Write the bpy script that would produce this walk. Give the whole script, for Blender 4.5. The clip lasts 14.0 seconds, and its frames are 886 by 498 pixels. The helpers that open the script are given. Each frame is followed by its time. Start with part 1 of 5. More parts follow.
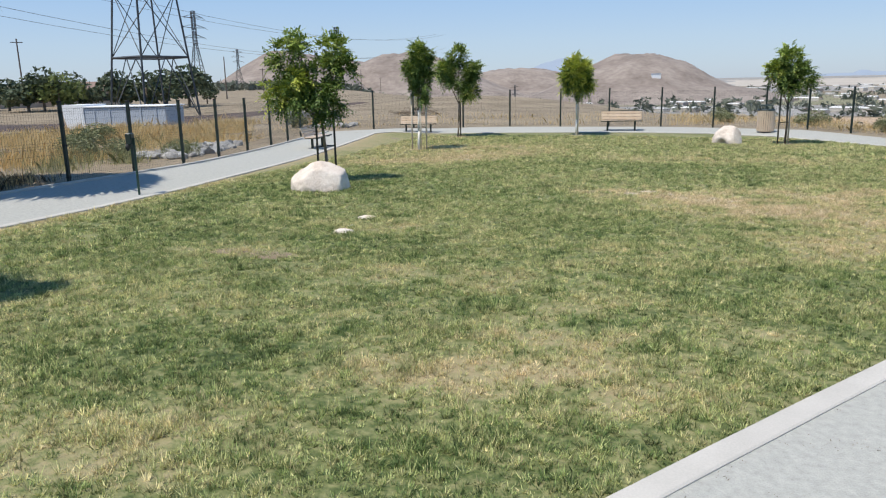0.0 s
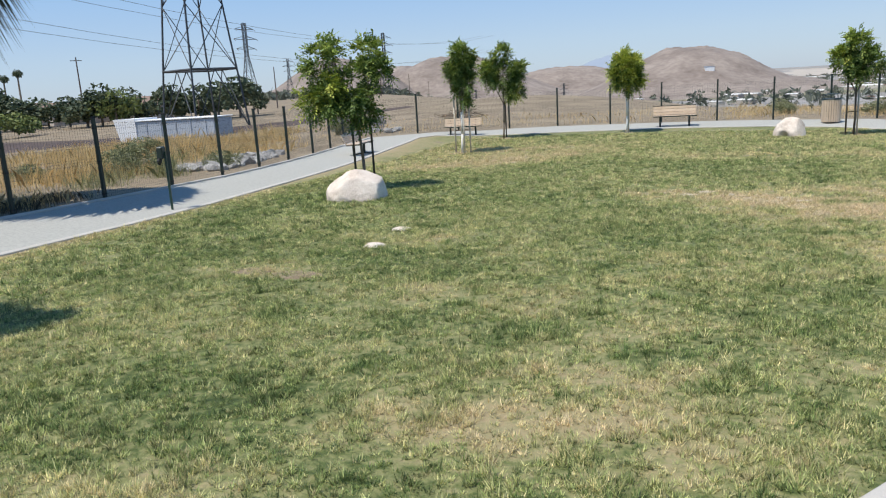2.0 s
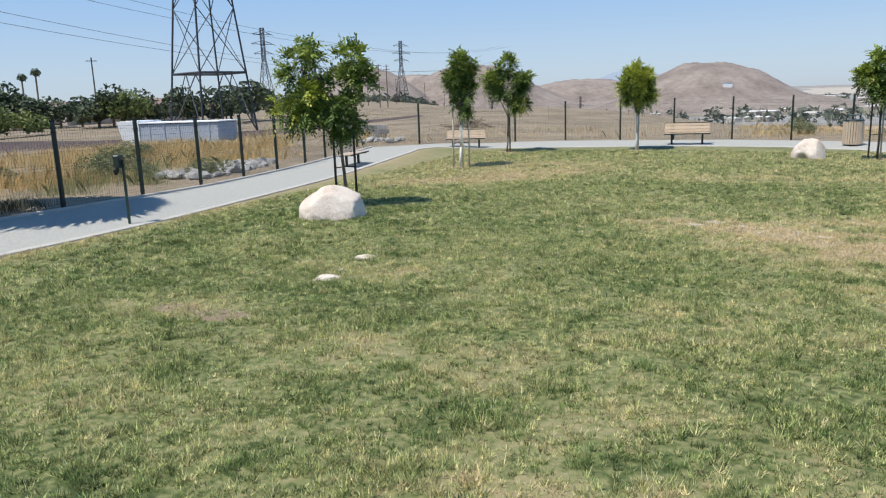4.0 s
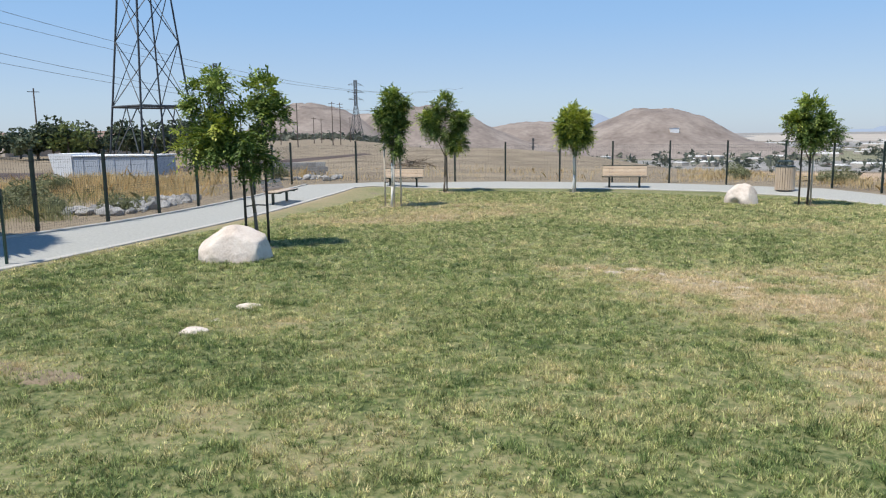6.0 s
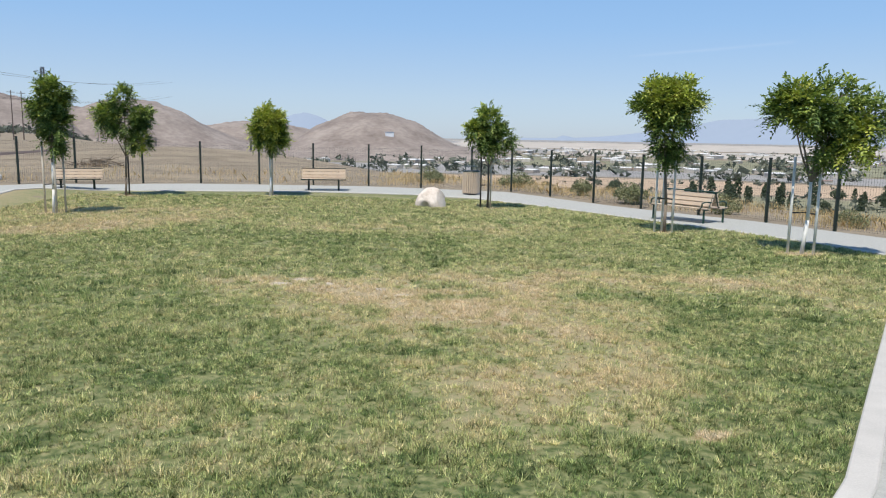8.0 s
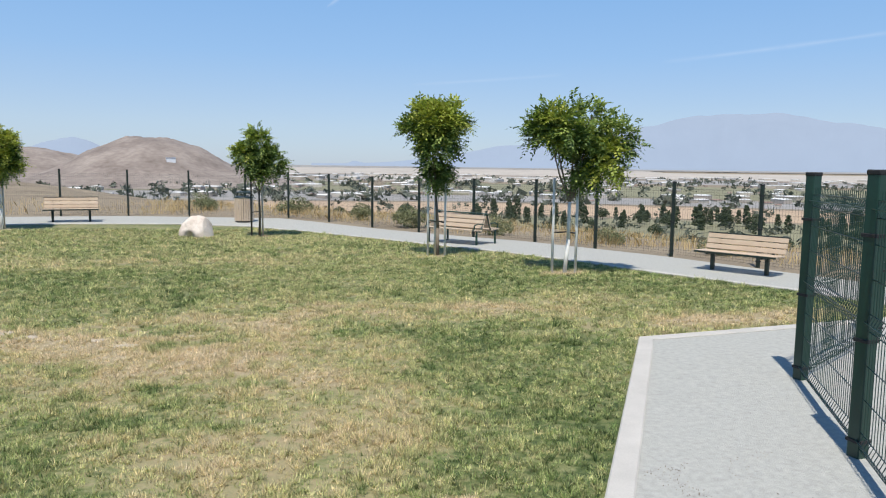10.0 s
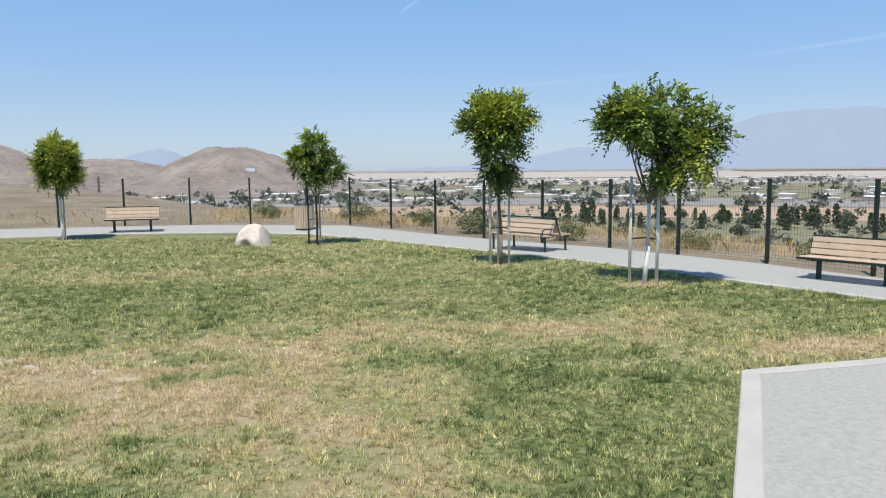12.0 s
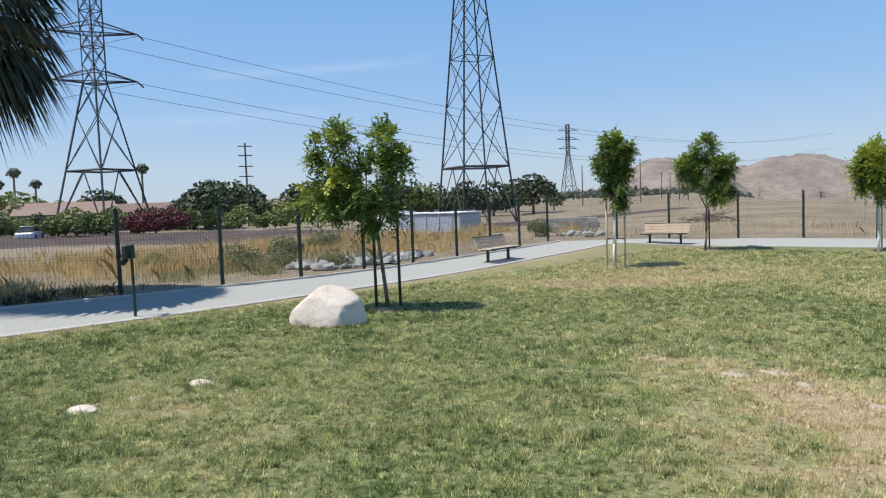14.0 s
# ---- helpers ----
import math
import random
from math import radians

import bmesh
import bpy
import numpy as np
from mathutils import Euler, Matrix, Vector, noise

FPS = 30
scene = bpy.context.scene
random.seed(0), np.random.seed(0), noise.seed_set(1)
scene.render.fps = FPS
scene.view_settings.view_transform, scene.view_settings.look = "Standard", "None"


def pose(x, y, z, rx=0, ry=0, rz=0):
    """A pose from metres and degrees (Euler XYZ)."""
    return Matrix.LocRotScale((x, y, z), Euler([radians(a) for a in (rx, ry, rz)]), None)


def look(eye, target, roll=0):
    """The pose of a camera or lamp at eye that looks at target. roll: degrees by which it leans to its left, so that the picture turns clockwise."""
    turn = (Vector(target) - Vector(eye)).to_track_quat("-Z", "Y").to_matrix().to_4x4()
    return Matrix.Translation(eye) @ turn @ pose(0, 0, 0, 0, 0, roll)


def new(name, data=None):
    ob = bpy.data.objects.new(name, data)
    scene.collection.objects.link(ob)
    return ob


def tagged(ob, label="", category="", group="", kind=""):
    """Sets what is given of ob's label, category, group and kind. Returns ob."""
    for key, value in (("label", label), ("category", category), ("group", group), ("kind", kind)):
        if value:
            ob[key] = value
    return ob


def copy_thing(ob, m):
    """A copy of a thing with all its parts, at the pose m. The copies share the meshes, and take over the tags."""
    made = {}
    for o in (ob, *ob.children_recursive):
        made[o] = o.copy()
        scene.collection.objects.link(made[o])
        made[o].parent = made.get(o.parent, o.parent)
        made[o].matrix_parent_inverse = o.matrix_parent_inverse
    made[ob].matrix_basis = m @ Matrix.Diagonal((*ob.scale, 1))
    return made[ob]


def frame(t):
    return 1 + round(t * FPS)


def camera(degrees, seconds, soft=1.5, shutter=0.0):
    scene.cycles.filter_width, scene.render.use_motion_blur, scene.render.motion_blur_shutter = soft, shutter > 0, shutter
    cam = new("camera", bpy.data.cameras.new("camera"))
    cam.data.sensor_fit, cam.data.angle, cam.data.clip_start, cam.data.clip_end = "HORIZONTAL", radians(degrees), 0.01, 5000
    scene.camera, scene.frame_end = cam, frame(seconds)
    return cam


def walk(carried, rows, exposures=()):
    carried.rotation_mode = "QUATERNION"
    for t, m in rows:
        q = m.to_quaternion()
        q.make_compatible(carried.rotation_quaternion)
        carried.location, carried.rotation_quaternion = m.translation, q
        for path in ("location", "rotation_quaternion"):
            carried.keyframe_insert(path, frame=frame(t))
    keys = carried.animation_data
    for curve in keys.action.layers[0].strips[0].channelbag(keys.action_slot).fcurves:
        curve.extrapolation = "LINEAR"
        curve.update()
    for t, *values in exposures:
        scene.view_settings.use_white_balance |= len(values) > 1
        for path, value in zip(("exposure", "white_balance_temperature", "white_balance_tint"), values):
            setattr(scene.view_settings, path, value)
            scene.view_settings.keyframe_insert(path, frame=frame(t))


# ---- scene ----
cam = camera(61.8, 14.0, soft=1.15)
PATH = [
    (0, (-0.584, -2.635, 1.831), (-1.118, -0.759, 1.39), -1.2),
    (0.5, (-0.661, -2.499, 1.838), (-1.196, -0.626, 1.385), -1.2),
    (1, (-0.604, -2.276, 1.838), (-1.226, -0.429, 1.39), -2.0),
    (1.5, (-0.54, -2.102, 1.838), (-1.222, -0.277, 1.387), -2.6),
    (2, (-0.628, -1.912, 1.802), (-1.296, -0.077, 1.372), -3.4),
    (2.5, (-0.743, -1.695, 1.818), (-1.357, 0.16, 1.393), -3.5),
    (3, (-0.684, -1.359, 1.828), (-1.302, 0.493, 1.396), -3.0),
    (5.3, (-0.406, -0.071, 1.759), (-1.191, 1.741, 1.442), -0.9),
    (5.5, (-0.376, -0.026, 1.756), (-1.038, 1.838, 1.462), -1.0),
    (6, (-0.187, 0.214, 1.759), (-0.773, 2.102, 1.453), -0.7),
    (6.5, (0.019, 0.278, 1.777), (-0.32, 2.225, 1.472), -0.5),
    (7, (0.091, 0.461, 1.773), (0.059, 2.445, 1.525), -0.6),
    (7.5, (0.195, 0.702, 1.766), (0.242, 2.678, 1.461), 0.3),
    (8, (0.461, 0.897, 1.777), (0.607, 2.869, 1.476), 1.0),
    (8.5, (0.685, 1.193, 1.749), (1.207, 3.106, 1.484), 1.9),
    (9, (0.815, 1.377, 1.765), (1.471, 3.25, 1.517), 0.8),
    (9.2, (0.836, 1.42, 1.743), (1.499, 3.293, 1.512), 0.7),
    (11.3, (1.584, 2.379, 1.725), (2.286, 4.238, 1.5), 0.5),
    (11.5, (1.595, 2.533, 1.703), (2.257, 4.407, 1.483), -0.2),
    (12, (1.701, 2.788, 1.679), (2.195, 4.714, 1.463), -0.5),
    (12.5, (1.888, 2.875, 1.678), (2.037, 4.862, 1.504), -0.7),
    (13, (1.904, 3.209, 1.636), (1.778, 5.198, 1.477), -2.0),
    (13.5, (1.866, 3.486, 1.605), (1.228, 5.375, 1.462), -2.7),
    (14, (1.802, 3.646, 1.577), (0.41, 5.077, 1.444), -2.2),
]
EXPOSURE = 0.0
walk(cam, [(t, look(eye, target, roll)) for t, eye, target, roll in PATH], [(0.0, EXPOSURE), (14.0, EXPOSURE)])

# ---- light: a high sun behind the walker, clear sky ----
world = bpy.data.worlds.new("world")
scene.world = world
world.use_nodes = True
wn = world.node_tree.nodes
sky = wn.new("ShaderNodeTexSky")
sky.sky_type, sky.sun_disc = "NISHITA", False
SUN_AZ, SUN_EL = 32.0, 66.0
sky.sun_elevation, sky.sun_rotation = radians(SUN_EL), radians(180 + SUN_AZ)
sky.air_density, sky.dust_density, sky.ozone_density, sky.altitude = 0.65, 0.5, 1.0, 0
wn["Background"].inputs["Strength"].default_value = 0.148
deeper = wn.new("ShaderNodeHueSaturation")
deeper.inputs["Saturation"].default_value, deeper.inputs["Value"].default_value = 1.06, 1.0
tint = wn.new("ShaderNodeMix")
tint.data_type, tint.blend_type = "RGBA", "MULTIPLY"
tint.inputs[0].default_value = 1.0
tint.inputs[7].default_value = (0.895, 0.985, 1.045, 1)
world.node_tree.links.new(sky.outputs["Color"], tint.inputs[6])
world.node_tree.links.new(tint.outputs[2], deeper.inputs["Color"])
# summer haze: paler and greyer low down, clear blue higher up
spot_on_sky, split, haze, veil = wn.new("ShaderNodeTexCoord"), wn.new("ShaderNodeSeparateXYZ"), wn.new("ShaderNodeValToRGB"), wn.new("ShaderNodeMix")
stops = [(0.0, (3.5, 4.0, 4.75)), (0.05, (3.3, 4.1, 5.1)), (0.14, (2.3, 3.75, 5.8)), (0.32, (1.3, 3.1, 6.0)), (0.55, (0.7, 1.9, 4.2)), (1.0, (0.3, 0.9, 2.4))]
while len(haze.color_ramp.elements) < len(stops):
    haze.color_ramp.elements.new(0.5)
for stop, (where, colour) in zip(haze.color_ramp.elements, stops):
    stop.position, stop.color = where, (*colour, 1)
veil.data_type = "RGBA"
veil.inputs[0].default_value = 0.75
world.node_tree.links.new(spot_on_sky.outputs["Generated"], split.inputs[0])
world.node_tree.links.new(split.outputs["Z"], haze.inputs["Fac"])
world.node_tree.links.new(deeper.outputs["Color"], veil.inputs[6])
world.node_tree.links.new(haze.outputs["Color"], veil.inputs[7])
world.node_tree.links.new(veil.outputs[2], wn["Background"].inputs["Color"])
sun_data = bpy.data.lights.new("sun", "SUN")
sun_data.energy, sun_data.angle, sun_data.color = 5.0, radians(0.53), (1.0, 0.95, 0.865)
sun = new("sun", sun_data)
ray_dir = Vector((math.sin(radians(SUN_AZ)) * math.cos(radians(SUN_EL)), math.cos(radians(SUN_AZ)) * math.cos(radians(SUN_EL)), -math.sin(radians(SUN_EL))))
sun.matrix_world = look((0, 0, 40), Vector((0, 0, 40)) + ray_dir)


# ---- materials ----
def material(name, stops, scale=8.0, rough=0.8, metal=0.0, bump=0.3, fine=80.0, depth=0.01, spread=0.0, detail=6.0, island=False, spec=0.3):
    """Noise between two or more colours at a coarse scale, broken up by a fine one that also gives the relief."""
    m = bpy.data.materials.new(name)
    m.use_nodes = True
    nt = m.node_tree
    n, l = nt.nodes, nt.links
    b = n["Principled BSDF"]
    co = n.new("ShaderNodeTexCoord")
    big, small = n.new("ShaderNodeTexNoise"), n.new("ShaderNodeTexNoise")
    big.inputs["Scale"].default_value, big.inputs["Detail"].default_value = scale, detail
    small.inputs["Scale"].default_value, small.inputs["Detail"].default_value = fine, 4.0
    l.new(co.outputs["Object"], big.inputs["Vector"])
    l.new(co.outputs["Object"], small.inputs["Vector"])
    add = n.new("ShaderNodeMath")
    add.operation = "MULTIPLY_ADD"
    add.inputs[1].default_value = 0.45
    l.new(small.outputs["Fac"], add.inputs[0])
    sc = n.new("ShaderNodeMath")
    sc.operation = "MULTIPLY_ADD"
    sc.inputs[1].default_value, sc.inputs[2].default_value = 0.75, -0.08
    l.new(big.outputs["Fac"], sc.inputs[0])
    l.new(sc.outputs[0], add.inputs[2])
    last = add.outputs[0]
    if spread:
        info = n.new("ShaderNodeNewGeometry") if island else n.new("ShaderNodeObjectInfo")
        shift = n.new("ShaderNodeMath")
        shift.operation = "MULTIPLY_ADD"
        shift.inputs[1].default_value = spread
        l.new(info.outputs["Random Per Island" if island else "Random"], shift.inputs[0])
        off = n.new("ShaderNodeMath")
        off.operation = "SUBTRACT"
        off.inputs[1].default_value = spread / 2
        l.new(last, off.inputs[0])
        l.new(off.outputs[0], shift.inputs[2])
        last = shift.outputs[0]
    ramp = n.new("ShaderNodeValToRGB")
    el = ramp.color_ramp.elements
    while len(el) < len(stops):
        el.new(0.5)
    for k, c in enumerate(stops):
        el[k].position = 0.25 + 0.5 * k / max(1, len(stops) - 1)
        el[k].color = (*c, 1)
    l.new(last, ramp.inputs["Fac"])
    l.new(ramp.outputs["Color"], b.inputs["Base Color"])
    b.inputs["Roughness"].default_value, b.inputs["Metallic"].default_value = rough, metal
    b.inputs["Specular IOR Level"].default_value = spec
    if bump:
        bp = n.new("ShaderNodeBump")
        bp.inputs["Strength"].default_value, bp.inputs["Distance"].default_value = bump, depth
        l.new(small.outputs["Fac"], bp.inputs["Height"])
        l.new(bp.outputs["Normal"], b.inputs["Normal"])
    return m


def turf(name, grain, rough=0.75, lo=1.0, hi=1.0, swing=0.55):
    """Green where the attribute dry is 0, straw where it is 1, bare dust above that."""
    m = bpy.data.materials.new(name)
    m.use_nodes = True
    n, l = m.node_tree.nodes, m.node_tree.links
    b = n["Principled BSDF"]
    at = n.new("ShaderNodeAttribute")
    at.attribute_name = "dry"
    co = n.new("ShaderNodeTexCoord")
    tex = n.new("ShaderNodeTexNoise")
    tex.inputs["Scale"].default_value, tex.inputs["Detail"].default_value = grain, 5.0
    l.new(co.outputs["Object"], tex.inputs["Vector"])
    mix = n.new("ShaderNodeMath")
    mix.operation = "MULTIPLY_ADD"
    mix.inputs[1].default_value = swing
    l.new(tex.outputs["Fac"], mix.inputs[0])
    base = n.new("ShaderNodeMath")
    base.operation = "SUBTRACT"
    base.inputs[1].default_value = swing / 2
    l.new(at.outputs["Fac"], base.inputs[0])
    l.new(base.outputs[0], mix.inputs[2])
    ramp = n.new("ShaderNodeValToRGB")
    el = ramp.color_ramp.elements
    stops = TURF
    while len(el) < len(stops):
        el.new(0.5)
    for k, (p, c) in enumerate(stops):
        el[k].position, el[k].color = p, (*c, 1)
    l.new(mix.outputs[0], ramp.inputs["Fac"])
    hsv = n.new("ShaderNodeHueSaturation")
    geo = n.new("ShaderNodeNewGeometry")
    val = n.new("ShaderNodeMapRange")
    val.inputs["To Min"].default_value, val.inputs["To Max"].default_value = lo, hi
    l.new(geo.outputs["Random Per Island"], val.inputs["Value"])
    if hi > 1:  # some tufts stand paler or darker than their neighbours
        tone, both = n.new("ShaderNodeAttribute"), n.new("ShaderNodeMath")
        tone.attribute_name, both.operation = "tone", "MULTIPLY"
        l.new(tone.outputs["Fac"], both.inputs[0])
        l.new(val.outputs["Result"], both.inputs[1])
        l.new(both.outputs[0], hsv.inputs["Value"])
    else:
        l.new(val.outputs["Result"], hsv.inputs["Value"])
    l.new(ramp.outputs["Color"], hsv.inputs["Color"])
    l.new(hsv.outputs["Color"], b.inputs["Base Color"])
    b.inputs["Roughness"].default_value = rough
    b.inputs["Specular IOR Level"].default_value = 0.2
    if hi > 1:  # blades let light through
        tr, mx = n.new("ShaderNodeBsdfTranslucent"), n.new("ShaderNodeMixShader")
        mx.inputs[0].default_value = 0.3
        l.new(hsv.outputs["Color"], tr.inputs["Color"])
        l.new(b.outputs[0], mx.inputs[1])
        l.new(tr.outputs[0], mx.inputs[2])
        l.new(mx.outputs[0], n["Material Output"].inputs["Surface"])
    bp = n.new("ShaderNodeBump")
    bp.inputs["Strength"].default_value, bp.inputs["Distance"].default_value = 0.8, 0.02
    t2 = n.new("ShaderNodeTexNoise")
    t2.inputs["Scale"].default_value = 45.0
    l.new(co.outputs["Object"], t2.inputs["Vector"])
    l.new(t2.outputs["Fac"], bp.inputs["Height"])
    l.new(bp.outputs["Normal"], b.inputs["Normal"])
    return m


TURF = [(0.0, (0.055, 0.085, 0.028)), (0.16, (0.125, 0.16, 0.054)), (0.34, (0.265, 0.275, 0.118)), (0.55, (0.385, 0.34, 0.18)), (0.8, (0.44, 0.355, 0.205)), (1.0, (0.52, 0.43, 0.29))]
# turf under the blades is darkened to suggest shade between the tufts
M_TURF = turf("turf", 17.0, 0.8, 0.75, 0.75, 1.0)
M_BLADE = turf("grass_blades", 30.0, 0.6, 0.8, 1.35, 0.3)
M_GROUND = material("dry_earth", [(0.13, 0.10, 0.07), (0.235, 0.188, 0.128), (0.33, 0.27, 0.19)], 0.35, 0.95, bump=0.5, fine=14.0, depth=0.04)
M_GRAVEL = material("decomposed_granite", [(0.29, 0.286, 0.262), (0.355, 0.352, 0.322), (0.40, 0.397, 0.362), (0.45, 0.445, 0.405)], 22.0, 0.95, bump=0.7, fine=95.0, depth=0.008, detail=12.0)
M_CURB = material("concrete_curb", [(0.40, 0.38, 0.345), (0.54, 0.51, 0.465)], 3.0, 0.9, bump=0.3, fine=90.0, depth=0.004)
M_POST = material("dark_green_steel", [(0.008, 0.016, 0.012), (0.014, 0.028, 0.02)], 6.0, 0.45, bump=0.05, spec=0.5)
M_GATE = material("green_steel", [(0.006, 0.03, 0.02), (0.012, 0.05, 0.035)], 5.0, 0.4, bump=0.05, spec=0.5)
M_BOULDER = material("pale_granite", [(0.46, 0.37, 0.30), (0.66, 0.57, 0.49), (0.76, 0.69, 0.61)], 3.5, 0.9, bump=0.5, fine=34.0, depth=0.012)
M_RUBBLE = material("grey_rubble", [(0.25, 0.24, 0.23), (0.42, 0.41, 0.39)], 4.0, 0.95, bump=0.6, fine=20.0, depth=0.02, spread=0.4)
M_SLAT = material("tan_plastic_lumber", [(0.46, 0.35, 0.25), (0.60, 0.48, 0.36)], 3.0, 0.45, bump=0.15, fine=60.0, depth=0.002, spread=0.2)
M_BARK = material("young_bark", [(0.13, 0.10, 0.07), (0.27, 0.22, 0.17)], 12.0, 0.9, bump=0.6, fine=60.0)
M_WHITEWASH = material("whitewashed_bark", [(0.66, 0.64, 0.58), (0.80, 0.78, 0.73)], 10.0, 0.85, bump=0.3)
M_STAKE = material("lodgepole_stake", [(0.46, 0.40, 0.32), (0.64, 0.58, 0.49)], 8.0, 0.85, bump=0.3)
M_DARKSTAKE = material("weathered_stake", [(0.05, 0.045, 0.035), (0.11, 0.095, 0.075)], 8.0, 0.85, bump=0.3)
M_RUBBER = material("black_rubber", [(0.015, 0.015, 0.015), (0.03, 0.03, 0.03)], 6.0, 0.7)
M_STEEL = material("galvanised_steel", [(0.045, 0.05, 0.055), (0.10, 0.108, 0.115)], 0.5, 0.6, metal=0.2, bump=0.0)
M_POLE = material("creosoted_pole", [(0.09, 0.07, 0.06), (0.16, 0.13, 0.11)], 1.0, 0.9)
M_HILL = material("dry_hillside", [(0.145, 0.115, 0.098), (0.235, 0.195, 0.168), (0.34, 0.29, 0.25)], 0.02, 0.95, bump=0.0, fine=0.12)
M_WHITE = material("white_paint", [(0.70, 0.71, 0.72), (0.80, 0.81, 0.82)], 0.8, 0.6, bump=0.05)
M_GREYWALL = material("pale_grey_cladding", [(0.33, 0.37, 0.43), (0.42, 0.46, 0.52)], 0.6, 0.6, bump=0.05)
M_TILE = material("terracotta_roof", [(0.19, 0.125, 0.10), (0.30, 0.22, 0.18)], 2.0, 0.9, spread=0.4)
M_STUCCO = material("stucco", [(0.40, 0.35, 0.30), (0.58, 0.53, 0.46)], 1.0, 0.9, spread=0.6)


def leafy(name, stops, spread=0.42, through_light=0.17):
    m = material(name, stops, 2.2, 0.55, bump=0.0, fine=20.0, spread=spread, island=True, spec=0.35)
    n, l = m.node_tree.nodes, m.node_tree.links
    b, out = n["Principled BSDF"], n["Material Output"]
    tr = n.new("ShaderNodeBsdfTranslucent")
    mx = n.new("ShaderNodeMixShader")
    mx.inputs[0].default_value = through_light
    l.new(b.inputs["Base Color"].links[0].from_socket, tr.inputs["Color"])
    l.new(b.outputs[0], mx.inputs[1])
    l.new(tr.outputs[0], mx.inputs[2])
    l.new(mx.outputs[0], out.inputs["Surface"])
    return m


M_STRAW = leafy("dry_grass", [(0.48, 0.34, 0.14), (0.72, 0.52, 0.24), (0.82, 0.64, 0.35)], 0.4, 0.25)
M_LEAF = leafy("tree_leaves", [(0.05, 0.09, 0.02), (0.11, 0.18, 0.036), (0.24, 0.30, 0.07)])
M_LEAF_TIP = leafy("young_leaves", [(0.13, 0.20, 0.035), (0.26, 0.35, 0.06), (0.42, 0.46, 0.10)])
M_LEAF_LIGHT = leafy("yellow_green_leaves", [(0.19, 0.26, 0.03), (0.36, 0.42, 0.06), (0.50, 0.50, 0.11)])
M_PALM = leafy("palm_fronds", [(0.02, 0.03, 0.015), (0.05, 0.06, 0.03), (0.10, 0.10, 0.05)])
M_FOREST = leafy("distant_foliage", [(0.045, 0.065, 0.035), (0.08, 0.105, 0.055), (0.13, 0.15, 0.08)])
# distant_foliage again, paled and greyed to paint valley haze into the leaves
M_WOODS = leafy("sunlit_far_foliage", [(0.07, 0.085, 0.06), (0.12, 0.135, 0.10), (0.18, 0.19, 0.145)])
M_BUSH = leafy("grey_green_scrub", [(0.12, 0.14, 0.06), (0.22, 0.235, 0.11), (0.34, 0.32, 0.17)])


# ---- building helpers ----
def part(name, bm, mat, parent=None, label="", smooth=False):
    me = bpy.data.meshes.new(name)
    bm.to_mesh(me)
    bm.free()
    if smooth:
        me.shade_smooth()
    me.materials.append(mat)
    ob = new(name, me)
    if parent:
        ob.parent = parent
    if label:
        tagged(ob, label)
    return ob


def raw(name, verts, faces, mat, parent=None):
    me = bpy.data.meshes.new(name)
    me.from_pydata(verts, [], faces)
    me.materials.append(mat)
    ob = new(name, me)
    if parent:
        ob.parent = parent
    return ob


def thing(name, label, category, group="", kind="", m=None):
    ob = tagged(new(name), label, category, group, kind)
    ob.empty_display_size = 0.2
    if m:
        ob.matrix_world = m
    return ob


def box(bm, size, at=(0, 0, 0), turn=(0, 0, 0), bevel=0.0):
    """A box of that size about the point at, turned by degrees, with its edges taken off."""
    m = pose(*at, *turn) @ Matrix.Diagonal((*size, 1))
    vs = bmesh.ops.create_cube(bm, size=1.0, matrix=m)["verts"]
    if bevel:
        es = list({e for v in vs for e in v.link_edges})
        bmesh.ops.bevel(bm, geom=es, offset=bevel, segments=1, affect="EDGES")
    return bm


def tube(bm, a, b, ra, rb=None, seg=8, caps=True):
    a, b = Vector(a), Vector(b)
    rb = ra if rb is None else rb
    m = Matrix.Translation((a + b) / 2) @ (b - a).to_track_quat("Z", "Y").to_matrix().to_4x4()
    bmesh.ops.create_cone(bm, cap_ends=caps, segments=seg, radius1=ra, radius2=rb, depth=(b - a).length, matrix=m)
    return bm


def ss(a):
    a = min(max(a, 0.0), 1.0)
    return a * a * (3 - 2 * a)


def bell(x, y, cx, cy, r, h):
    return h * math.exp(-((x - cx) ** 2 + (y - cy) ** 2) / r**2)


def ground_z(x, y):
    """The terrace: a lawn that falls a little away from the gate, level again along the far fence."""
    z = 0.08 - 0.26 * ss(y / 18) + 0.08 * ss((y - 22) / 6)
    z += bell(x, y, 2.5, 23, 3, -0.11) + bell(x, y, 8, 15, 4, 0.1)
    z += 0.13 * ss((-8.5 - x) / 2.5)
    return z


def land_z(x, y):
    """The terrace and, past its edge, the slope down to the valley; plateau to the west."""
    e = 0.9 * x + 0.45 * y
    far = ss((math.hypot(x + 1, y - 12) - 22) / 30)
    z = ground_z(x, min(y, 40)) * (1 - far) - 0.9 * far
    away = math.hypot(x, y)
    z += bell(x, y, -16, 58, 14, 1.5) + 21 * ss((away - 2650) / 2000)
    return z - 34 * ss((e - 15.5) / 130) + 0.35 * far * noise.noise(Vector((x / 14, y / 14, 3))) * (1 - ss((away - 200) / 100))


